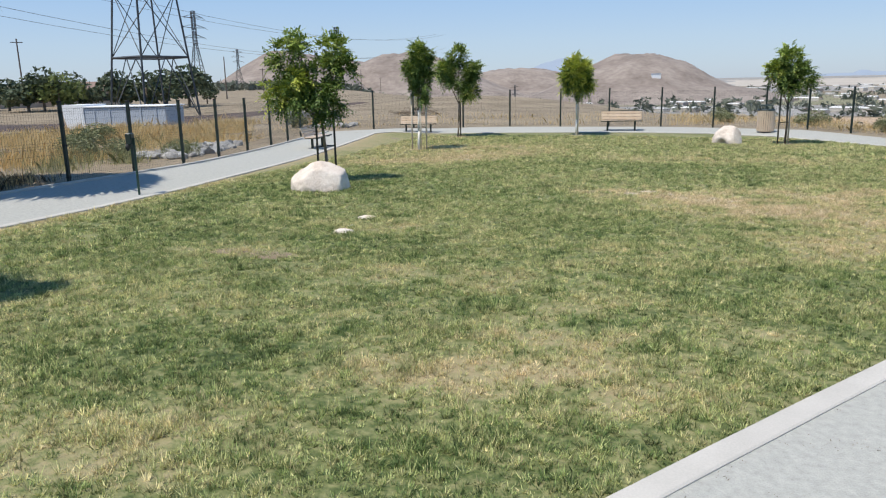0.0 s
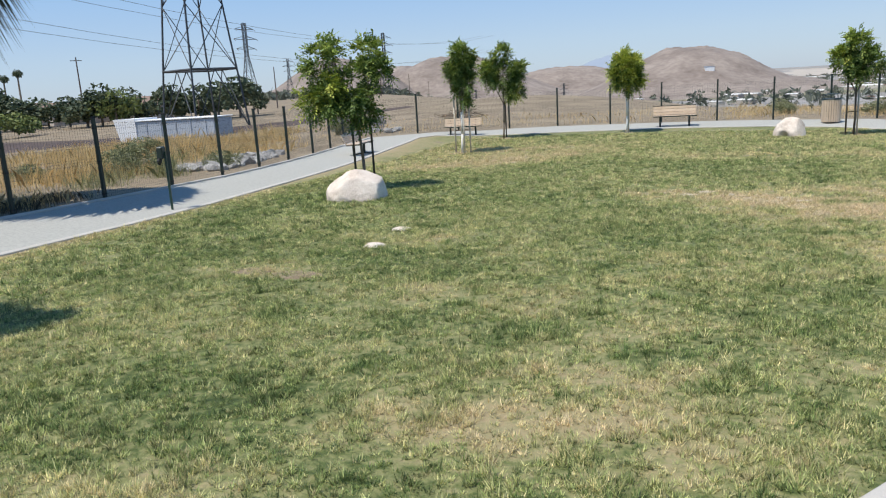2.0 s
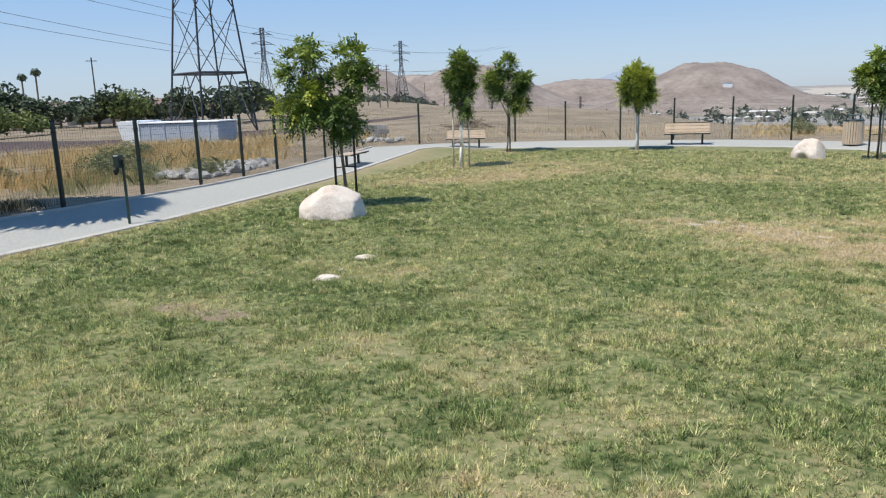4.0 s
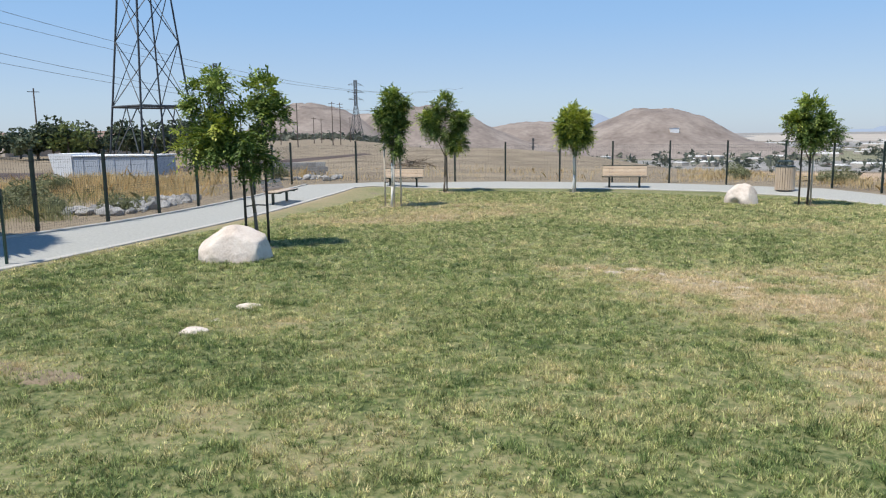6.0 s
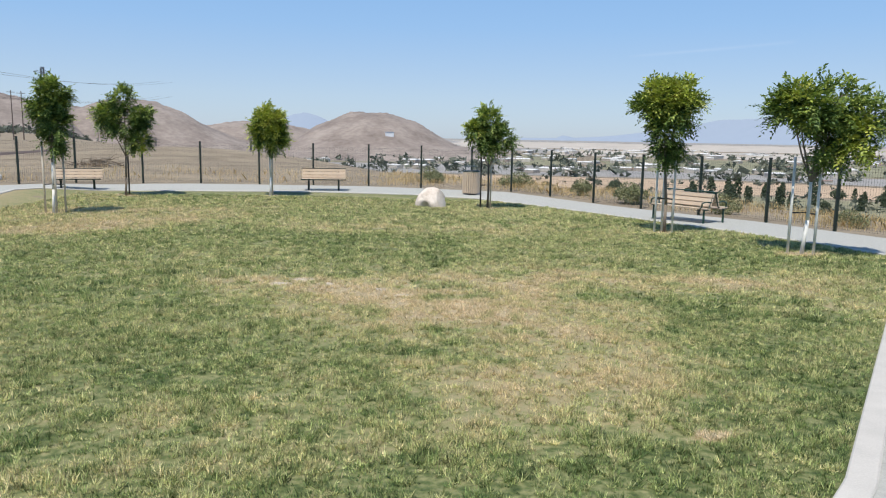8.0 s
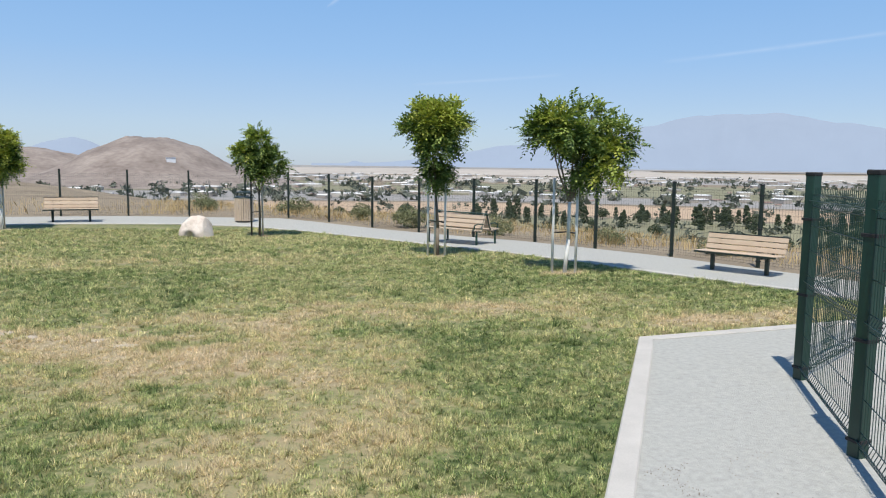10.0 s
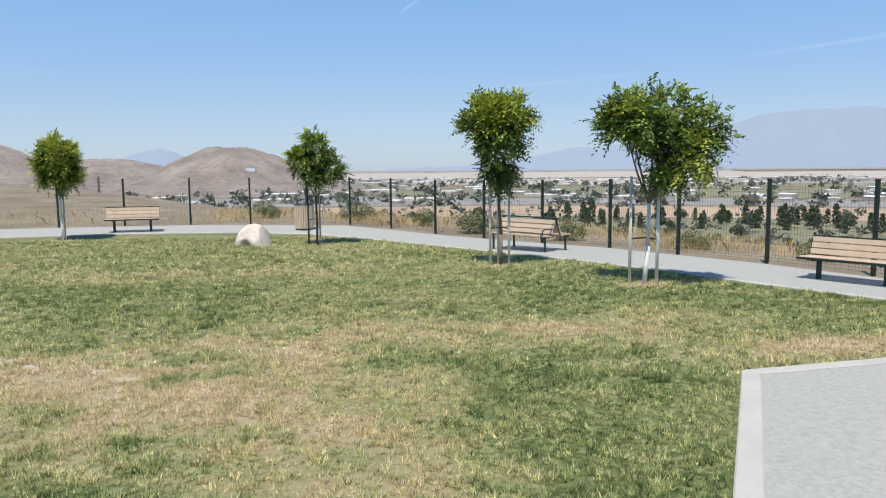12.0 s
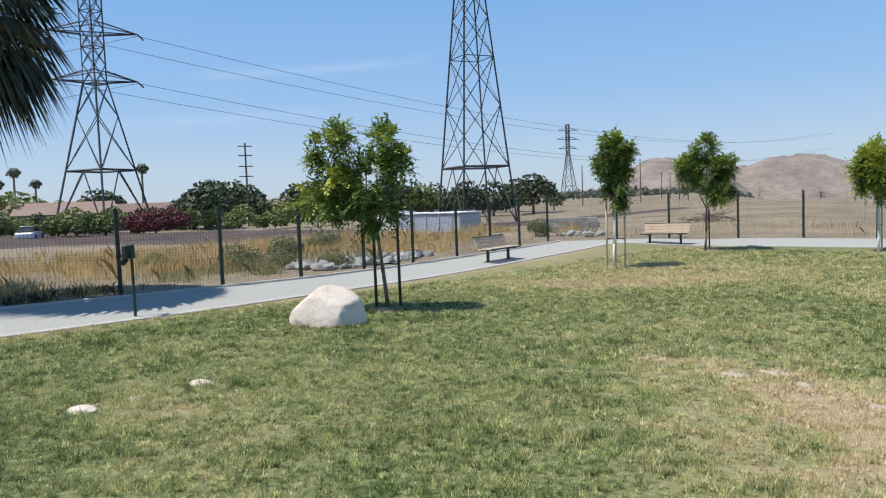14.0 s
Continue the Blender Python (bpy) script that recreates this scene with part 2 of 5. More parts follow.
# ---- the land, one sheet out to the horizon ----
def build_ground():
    radii = [0.0] + [0.55 * k for k in range(1, 60)]
    while radii[-1] < 4800:
        radii.append(radii[-1] * 1.06)
    nseg = 220
    verts, faces = [(-1, 12, land_z(-1, 12))], []
    for r in radii[1:]:
        for k in range(nseg):
            a = 2 * math.pi * k / nseg
            x, y = -1 + r * math.cos(a), 12 + r * math.sin(a)
            verts.append((x, y, land_z(x, y)))
    for k in range(nseg):
        faces.append((0, 1 + k, 1 + (k + 1) % nseg))
    for i in range(len(radii) - 2):
        o = 1 + i * nseg
        for k in range(nseg):
            k2 = (k + 1) % nseg
            faces.append((o + k, o + nseg + k, o + nseg + k2, o + k2))
    ob = raw("ground", verts, faces, M_GROUND)
    ob.data.shade_smooth()
    tagged(ob, "dry tan earth falling away to a wide valley plain", "ground", kind="structure")


build_ground()

# the lawn's edge: west walk, north walk, east walk, gate apron
WEST = [(-8.86, -4.2), (-8.86, 7.0), (-8.96, 9.0), (-9.21, 11.4), (-9.56, 15.2), (-9.91, 18.2), (-10.46, 22.4), (-10.66, 23.8)]
NORTH = [(-10.66, 23.8), (-10.31, 24.6), (-8.91, 25.15), (-5.91, 25.4), (-1.71, 25.55), (1.29, 25.45), (3.29, 24.7), (4.64, 23.0)]
EAST = [(4.64, 23.0), (5.59, 20.6), (6.44, 18.3), (7.64, 15.0), (8.79, 12.0), (9.64, 10.0), (9.99, 7.95)]
APRON = [(9.99, 7.95), (5.56, 7.95), (2.81, 4.33), (0.86, 2.26), (-0.71, 0.26), (-4.21, -4.2)]


def along(points, step=0.3):
    out = []
    for (x0, y0), (x1, y1) in zip(points, points[1:]):
        n = max(1, round(math.hypot(x1 - x0, y1 - y0) / step))
        out += [(x0 + (x1 - x0) * k / n, y0 + (y1 - y0) * k / n) for k in range(n)]
    return out + [points[-1]]


def cross(points, y):
    for (x0, y0), (x1, y1) in zip(points, points[1:]):
        if min(y0, y1) <= y <= max(y0, y1) and y0 != y1:
            return x0 + (x1 - x0) * (y - y0) / (y1 - y0)
    return None


TOP = max(p[1] for p in NORTH)


def span(y, south):
    """From where to where the lawn reaches at y; south: below the apron's far edge."""
    y = min(max(y, -4.15), 7.9499) if south else max(y, 7.9501)
    left = cross(WEST, y) if y <= 23.8 else cross(NORTH[:5], y)
    right = cross(APRON[1:], y) if south else (cross(EAST, y) if y <= 23.0 else cross(NORTH[4:], y))
    return left, right


DRY = [  # centre, radii, turn, how dry
    (-1.7, 1.5, 0.75, 0.35, 0, 0.62), (-1.6, 2.3, 0.6, 0.3, -20, 0.6), (-1.0, 3.0, 0.8, 0.3, -20, 0.55), (-3.0, 2.5, 0.8, 0.35, 0, 0.35),
    (-3.7, 0.2, 0.7, 0.5, 30, 0.4), (-5.3, 4.4, 0.55, 0.22, 10, 0.5), (0.6, 8.9, 1.5, 1.0, -35, 0.85), (1.7, 6.6, 1.0, 1.3, -10, 0.62),
    (-0.9, 10.1, 1.1, 0.5, 0, 0.5), (2.4, 10.5, 1.3, 0.7, -10, 0.6), (4.4, 10.0, 1.3, 0.5, -5, 0.62), (7.0, 8.5, 1.2, 0.3, 0, 0.9),
    (-4.4, 6.3, 1.1, 0.5, 0, 0.42), (-2.4, 4.0, 1.0, 0.5, 20, 0.4), (-6.8, 15.8, 2.2, 0.9, 30, 0.55), (-6.0, 18.9, 2.5, 1.3, 0, 0.5),
    (1.0, 16.5, 2.4, 0.8, 0, 0.45), (-0.9, 5.3, 1.1, 0.6, 10, 0.36)]


GREEN = [(2.0, 4.7, 1.2, 0.7, 0.12), (3.3, 6.4, 0.8, 1.0, 0.1), (-4.3, 1.2, 1.1, 0.8, 0.07), (3.0, 5.6, 1.0, 0.6, 0.08)]  # centre, radii, how much greener


TABLE = np.random.default_rng(7).random((256, 256))


def vnoise(x, y):
    """Smooth value noise on a unit lattice, 0 to 1, for arrays."""
    i, j = np.floor(x).astype(int), np.floor(y).astype(int)
    u, v = x - i, y - j
    u, v = u * u * (3 - 2 * u), v * v * (3 - 2 * v)
    at = lambda a, b: TABLE[a % 256, b % 256]
    return (at(i, j) * (1 - u) + at(i + 1, j) * u) * (1 - v) + (at(i, j + 1) * (1 - u) + at(i + 1, j + 1) * u) * v


def dryness(x, y):
    """How far the turf has dried out at points x, y (arrays): patches with ragged edges on a mottled green."""
    x, y = np.asarray(x, float) - 0.29, np.asarray(y, float)
    f1, f2, f3 = vnoise(x * 1.1 + 3, y * 1.3), vnoise(x * 3.1, y * 3.7 + 9), vnoise(x * 8.3 + 5, y * 9.1)
    f0 = vnoise(x * 0.33 + 20, y * 0.4 + 4)
    rag = (f1 - 0.5) * 0.9 + (f2 - 0.5) * 0.8 + (f3 - 0.5) * 0.6
    d = 0.27 + 0.14 * (f0 - 0.5) + 0.11 * (f1 - 0.5) + 0.11 * (f2 - 0.5) + 0.16 * (f3 - 0.5)
    for cx, cy, rx, ry, turn, h in DRY:
        c, s = math.cos(radians(turn)), math.sin(radians(turn))
        u, v = ((x - cx) * c + (y - cy) * s) / rx, ((y - cy) * c - (x - cx) * s) / ry
        q = u * u + v * v
        d = d + 0.85 * np.maximum(h - 0.22, 0) * np.clip(np.exp(-q * 0.62) * (1 + 1.1 * rag), 0, 1.1)
    for cx, cy, rx, ry, h in GREEN:
        d = d - h * np.exp(-((x - cx) / rx) ** 2 - ((y - cy) / ry) ** 2) * (1 + rag)
    for cx, cy, r in BARE:
        d = np.maximum(d, 1.05 * np.exp(-((((x - cx) / r) ** 2 + ((y - cy) / (r * 0.6)) ** 2) * (1 + 0.8 * rag)) ** 2))
    edge = 0.5 * np.exp(-np.abs(x + 0.29 - np.interp(y, [p[1] for p in WEST], [p[0] for p in WEST])) / 0.32)
    north = 0.12 * np.clip((y - 13) / 4, 0, 1)
    return np.clip(d + edge + north, 0, 1)


BARE = [(0.34, 9.25, 0.2), (0.05, 9.6, 0.16), (-0.9, 10.3, 0.2), (-1.15, 10.0, 0.18), (-0.6, 10.0, 0.14), (-1.5, 10.2, 0.15), (0.9, 9.5, 0.12), (2.1, 4.95, 0.14), (6.98, 12.5, 0.4), (5.76, 15.45, 0.26), (-7.79, 18.75, 0.28), (-7.74, 23.75, 0.32), (-3.54, 24.35, 0.28), (2.98, 21.9, 0.32), (-7.0, 11.05, 0.3)]


def set_dry(me):
    co = np.empty(len(me.vertices) * 3, np.float32)
    me.vertices.foreach_get("co", co)
    co = co.reshape(-1, 3)
    at = me.attributes.new("dry", "FLOAT", "POINT")
    at.data.foreach_set("value", dryness(co[:, 0], co[:, 1]).astype(np.float32))


def build_lawn():
    verts, faces, nx = [], [], 150
    for y0, y1, south in ((-4.15, 7.95, True), (7.95, TOP - 0.01, False)):
        ny = round((y1 - y0) / 0.12)
        base = len(verts)
        for j in range(ny + 1):
            y = y0 + (y1 - y0) * j / ny
            a, b = span(min(max(y, -4.19), TOP - 0.005), south)
            for i in range(nx + 1):
                x = a + (b - a) * i / nx
                z = ground_z(x, y) + 0.008 + 0.008 * noise.noise(Vector((x * 1.3, y * 1.3, 0)))
                verts.append((x, y, z))
        for j in range(ny):
            for i in range(nx):
                o = base + j * (nx + 1) + i
                faces.append((o, o + 1, o + nx + 2, o + nx + 1))
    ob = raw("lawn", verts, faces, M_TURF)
    ob.data.shade_smooth()
    set_dry(ob.data)
    tagged(ob, "patchy mown lawn, green with dry straw-coloured spots", "lawn", kind="structure")


build_lawn()


def strip(name, inner, outer, lift, mat, label, category):
    """A level strip between two edges of equal length, laid on the ground, with a skirt."""
    verts, faces, n = [], [], 6
    for (x0, y0), (x1, y1) in zip(inner, outer):
        for k in range(n + 1):
            x, y = x0 + (x1 - x0) * k / n, y0 + (y1 - y0) * k / n
            verts.append((x, y, ground_z(x, y) + lift))
    for j in range(len(inner) - 1):
        for k in range(n):
            o = j * (n + 1) + k
            faces.append((o, o + 1, o + n + 2, o + n + 1))
    ob = raw(name, verts, faces, mat)
    ob.data.shade_smooth()
    return tagged(ob, label, category, kind="structure")


POSTS = [(-11.2, 0.9), (-11.2, 2.9), (-11.2, 4.9), (-11.2, 6.92), (-11.23, 8.93), (-11.34, 10.95), (-11.44, 12.86), (-11.73, 14.86), (-11.9, 16.63), (-12.2, 18.59),
         (-12.6, 20.5), (-13.15, 22.6), (-13.7, 24.9), (-11.49, 25.82), (-10.15, 26.94), (-8.4, 28.4), (-6.46, 28.82), (-4.32, 28.73), (-2.34, 28.64),
         (-0.3, 28.55), (1.62, 27.95), (3.4, 27.36), (4.77, 26.92), (5.85, 25.42), (6.79, 23.49), (7.67, 21.63), (8.57, 19.74), (9.5, 18.0), (10.05, 16.1),
         (10.75, 14.3), (11.24, 12.4), (11.7, 10.4), (11.9, 8.4)]


def resample(points, n):
    d = [0.0]
    for p, q in zip(points, points[1:]):
        d.append(d[-1] + math.hypot(q[0] - p[0], q[1] - p[1]))
    s = np.linspace(0, d[-1], n)
    return list(zip(np.interp(s, d, [p[0] for p in points]), np.interp(s, d, [p[1] for p in points])))


OUT_W = [(-11.05, -4.2), (-11.05, 9.0), (-11.2, 12.9), (-11.7, 16.6), (-12.0, 18.6), (-12.5, 21.5), (-12.9, 24.6)]
OUT_N = [(-12.9, 24.6), (-11.3, 25.5), (-9.9, 26.6), (-8.2, 28.1), (-6.4, 28.5), (-0.4, 28.2), (3.1, 27.1), (4.5, 26.6), (5.5, 25.2)]
OUT_E = [(5.5, 25.2), (6.5, 23.4), (8.3, 19.7), (9.2, 18.0), (9.8, 16.0), (10.5, 14.2), (11.0, 12.3), (11.45, 10.4), (11.7, 7.0)]
strip("path_west", resample(WEST, 90), resample(OUT_W, 90), 0.02, M_GRAVEL, "pale grey decomposed granite path along the fence", "path")
strip("path_north", resample(NORTH, 60), resample(OUT_N, 60), 0.021, M_GRAVEL, "pale grey decomposed granite path along the fence", "path")
strip("path_east", resample(EAST, 60), resample(OUT_E, 60), 0.02, M_GRAVEL, "pale grey decomposed granite path along the fence", "path")
strip("gate_apron", resample(APRON[1:], 60), resample([(11.5, 7.95), (11.5, 2.0), (11.0, -3.0), (6.0, -6.0)], 60), 0.019, M_GRAVEL,
      "pale grey granite apron at the gate", "path")


def curb(name, points, width=0.12, side=1, high=0.058):
    """A poured mow strip: flat top, eased edges, cut at joints."""
    pts = along(points, 0.25)
    bm = bmesh.new()
    prev = None
    for k, (x, y) in enumerate(pts):
        a, b = pts[max(k - 1, 0)], pts[min(k + 1, len(pts) - 1)]
        d = Vector((b[0] - a[0], b[1] - a[1])).normalized()
        nrm = Vector((-d.y, d.x)) * side
        row = []
        for off, h in ((0, -0.03), (0, high - 0.008), (0.01, high), (width - 0.01, high), (width, high - 0.008), (width, -0.03)):
            px, py = x + nrm.x * off, y + nrm.y * off
            row.append(bm.verts.new((px, py, ground_z(px, py) + h + 0.002 * noise.noise(Vector((px * 2, py * 2, 5))))))
        if prev:
            for i in range(5):
                bm.faces.new((prev[i], prev[i + 1], row[i + 1], row[i]))
        prev = row
    ob = part(name, bm, M_CURB)
    bmesh_fix(ob)
    return tagged(ob, "pale poured concrete mow strip edging the lawn", "curb", kind="structure")


def bmesh_fix(ob):
    bm = bmesh.new()
    bm.from_mesh(ob.data)
    bmesh.ops.recalc_face_normals(bm, faces=bm.faces)
    bm.to_mesh(ob.data)
    bm.free()


curb("curb_west", WEST + NORTH[1:] + EAST[1:], 0.12, 1, 0.034)
curb("curb_apron", APRON, 0.15, 1, 0.034)
curb("curb_fence", OUT_W, 0.1, 1)


# ---- fence ----
def wire_panel(parent, a, b, height=1.36, low=0.06, mat=M_POST, pitch=0.06, thick=0.0034):
    """Welded wire: upright wires and pairs of level wires, folded outwards at the stiffening ribs."""
    ax, ay = a
    d = Vector((b[0] - ax, b[1] - ay))
    n = max(2, round(d.length / pitch))
    nrm = Vector((-d.y, d.x)).normalized()
    za, zb = ground_z(*a), ground_z(*b)
    verts, faces = [], []

    def bar(p, q, t):
        o = len(verts)
        along_ = (Vector(q) - Vector(p)).normalized()
        u = along_.cross(Vector((nrm.x, nrm.y, 0.01))).normalized() * t
        w = along_.cross(u).normalized() * t
        for c in (p, q):
            for k in (u, w * 0.9 - u * 0.5, -w * 0.9 - u * 0.5):
                verts.append(tuple(Vector(c) + k))
        for k in range(3):
            faces.append((o + k, o + (k + 1) % 3, o + 3 + (k + 1) % 3, o + 3 + k))

    at = lambda f, z: (ax + d.x * f, ay + d.y * f, za + (zb - za) * f + z)
    for k in range(n + 1):
        bar(at(k / n, low), at(k / n, low + height), thick * 0.5)
    for z in (0.0, 0.05, 0.1, 0.3, 0.5, 0.62, 0.67, 0.72, 0.92, 1.12, 1.22, 1.27, 1.32):
        off = 0.02 if z in (0.05, 0.67, 1.27) else 0.0
        p, q = Vector(at(0, low + z * height / 1.34)), Vector(at(1, low + z * height / 1.34))
        o = Vector((nrm.x, nrm.y, 0)) * off
        bar(tuple(p + o), tuple(q + o), thick * 0.6)
    return tagged(raw("wire_panel", verts, faces, mat, parent), kind="stuff")


def wire_bay(parent, a, b, height, low, pitch=0.05):
    """A bay near the walk: each wire a piece of its own, with three folded ribs."""
    d = Vector((b[0] - a[0], b[1] - a[1]))
    n = round(d.length / pitch)
    za, zb = ground_z(*a), ground_z(*b)
    turn = math.degrees(math.atan2(d.y, d.x))
    bm = bmesh.new()
    levels = [0.0, 0.05, 0.1, 0.7, 0.75, 0.8, height - 0.15, height - 0.1, height - 0.05]
    line = [(0, 0, 0)]
    for k, z in enumerate(levels):
        line.append((0, -0.022 if k % 3 == 1 else 0, z))
    line = line[1:] + [(0, 0, height)]
    for p, q in zip(line, line[1:]):
        tube(bm, p, q, 0.0026, seg=5, caps=False)
    up = bpy.data.meshes.new("upright_wire")
    bm.to_mesh(up)
    bm.free()
    up.materials.append(M_GATE)
    for k in range(1, n):
        f = k / n
        w = new("upright_wire", up)
        w.parent = parent
        w.matrix_world = pose(a[0] + d.x * f, a[1] + d.y * f, za + (zb - za) * f + low, 0, 0, turn)
    slope = math.degrees(math.atan2(zb - za, d.length))
    cross_me = bpy.data.meshes.new("level_wire")
    bm = tube(bmesh.new(), (0, 0, 0), (d.length, 0, 0), 0.0036, seg=5, caps=False)
    bm.to_mesh(cross_me)
    bm.free()
    cross_me.materials.append(M_GATE)
    for k, z in enumerate(levels + [0.3, 0.5, 1.0, 1.2]):
        w = new("level_wire", cross_me)
        w.parent = parent
        off = pose(0, -0.027 if (k % 3 == 1 and k < 9) else -0.004, z)
        w.matrix_world = pose(*a, za + low, 0, -slope, turn) @ off


def post_mesh(parent, x, y, height=1.52, w=0.06, mat=M_POST):
    bm = bmesh.new()
    z = ground_z(x, y)
    box(bm, (w, w, height + 0.1), (0, 0, (height - 0.1) / 2), bevel=0.006)
    ob = part("post", bm, mat, parent)
    ob.matrix_world = pose(x, y, z)
    key = (w, height)
    if key not in POST_BITS:
        c = part("cap", box(bmesh.new(), (w + 0.008, w + 0.008, 0.03), (0, 0, height + 0.008), bevel=0.006), M_RUBBER, ob)
        k = part("clamp", box(bmesh.new(), (w + 0.014, w + 0.014, 0.022), bevel=0.003), M_RUBBER, ob)
        POST_BITS[key] = (c.data, k.data)
        k.location.z = 0.12
        rest = (0.72, 1.33)
    else:
        new("cap", POST_BITS[key][0]).parent = ob
        rest = (0.12, 0.72, 1.33)
    for h in rest:
        k = new("clamp", POST_BITS[key][1])
        k.parent, k.location.z = ob, h
    return ob


POST_BITS = {}
fence = thing("fence", "dark green welded wire fence on square steel posts", "fence")
for k, p in enumerate(POSTS):
    post_mesh(fence, *p)
    if k:
        wire_panel(fence, POSTS[k - 1], p)

gate = thing("gate_fence", "dark green welded wire fence bay beside the gate", "fence")
GATE = [(5.89, 6.19), (4.86, 4.76), (3.83, 3.33)]
for k, p in enumerate(GATE):
    post_mesh(gate, *p, 1.68, 0.085, M_GATE)
wire_bay(gate, GATE[0], GATE[1], 1.5, 0.08)
wire_bay(gate, GATE[1], GATE[2], 1.5, 0.08)
post_mesh(gate, 7.95, 7.2, 1.5, 0.07, M_GATE)
wire_bay(gate, GATE[0], (7.95, 7.2), 1.42, 0.06)


# ---- boulders and rubble ----
def boulder_mesh(seed, rx, ry, rz, mat, rough=0.22, sub=4, cuts=(), dent=None):
    bm = bmesh.new()
    bmesh.ops.create_icosphere(bm, subdivisions=sub, radius=1.0)
    for v in bm.verts:
        c = v.co.copy()
        k = 1 + rough * noise.noise(c * 1.1 + Vector((seed, 0, 0))) + rough * 0.4 * noise.noise(c * 2.7 + Vector((0, seed, 0))) + rough * 0.12 * noise.noise(c * 7)
        c = c * k
        for nx, ny, nz, d in cuts:  # worn flat faces
            over = c.dot(Vector((nx, ny, nz)).normalized()) - d
            if over > 0:
                c -= Vector((nx, ny, nz)).normalized() * over * 0.8
        if dent:
            near = (c - Vector(dent[:3])).length / dent[3]
            c *= 1 - 0.5 * math.exp(-near * near * near)
        c += v.co * (0.02 * noise.noise(v.co * 9 + Vector((seed, 2, 0))) + 0.012 * noise.noise(v.co * 21))
        c.z = max(c.z, -0.35)
        v.co = Vector((c.x * rx, c.y * ry, c.z * rz))
    return bm


def boulder(name, label, x, y, seed, rx, ry, rz, turn=0, group="", rough=0.22, cuts=(), dent=None, sub=4):
    ob = part(name, boulder_mesh(seed, rx, ry, rz, M_BOULDER, rough, sub, cuts, dent), M_BOULDER, smooth=True)
    ob.matrix_world = pose(x, y, ground_z(x, y) + rz * 0.2, 0, 0, turn)
    return tagged(ob, label, "rock", group)


boulder("boulder", "large rounded pale granite boulder sunk in the lawn", -6.42, 9.8, 3.3, 0.55, 0.46, 0.43, 25, "", 0.12,
        [(-0.8, -0.25, 0.8, 0.84), (0.95, -0.3, 0.12, 0.84), (0.5, -0.3, 0.9, 0.88), (0.1, -1, 0.35, 0.84)], None, 5)
boulder("boulder", "pale granite boulder with an undercut side on the lawn", 1.68, 22.5, 8.1, 0.45, 0.36, 0.47, -10, "", 0.2,
        [(0.9, -0.3, 0.3, 0.8), (-0.7, -0.2, 0.9, 0.92)], (-0.35, -0.9, -0.25, 0.36), 5)
for x, y, r, s in ((-4.36, 6.8, 0.13, 1), (-4.27, 5.74, 0.13, 2), (-4.33, 6.18, 0.06, 3)):
    boulder("stone", "small flat pale stone lying in the grass", x, y, s, r, r * 0.6, r * 0.35, 20 * s, "stones in the lawn")


# ---- park furniture ----
def bench():
    b = thing("park_bench", "tan slatted park bench with dark steel frame beside the path", "bench", "benches along the path")
    L = 1.53
    for y, z in ((-0.17, 0.44), (-0.02, 0.435), (0.13, 0.43)):
        part("seat_slat", box(bmesh.new(), (L, 0.13, 0.038), (0, y, z), bevel=0.006), M_SLAT, b)
    for k in range(3):
        y, z = 0.235 + 0.04 * k, 0.52 + 0.12 * k
        part("back_slat", box(bmesh.new(), (L, 0.036, 0.108), (0, y, z), (-16, 0, 0), bevel=0.006), M_SLAT, b)
    for x in (-0.52, 0.52):
        bm = box(bmesh.new(), (0.07, 0.07, 0.42), (x, 0.02, 0.2), bevel=0.008)
        box(bm, (0.05, 0.5, 0.05), (x, 0.0, 0.395), (-2, 0, 0), bevel=0.008)
        part("leg", bm, M_POST, b)
        bm = box(bmesh.new(), (0.05, 0.045, 0.46), (x, 0.3, 0.6), (-16, 0, 0), bevel=0.008)
        part("back_support", bm, M_POST, b)
    part("top_rail", box(bmesh.new(), (L + 0.03, 0.05, 0.025), (0, 0.335, 0.825), (-16, 0, 0), bevel=0.006), M_POST, b)
    part("front_rail", box(bmesh.new(), (L + 0.02, 0.022, 0.045), (0, -0.248, 0.43), bevel=0.006), M_POST, b)
    return b


first = bench()
BENCHES = [(-1.75, 26.2, 3), (-9.4, 25.2, 14), (-10.45, 18.3, 97), (10.25, 11.8, -66)]
for k, (x, y, turn) in enumerate(BENCHES):
    m = pose(x, y, ground_z(x, y) + 0.015, 0, 0, turn) @ Matrix.Diagonal((0.96, 0.96, 0.88, 1))
    if k:
        copy_thing(first, m)
    else:
        first.matrix_world = m


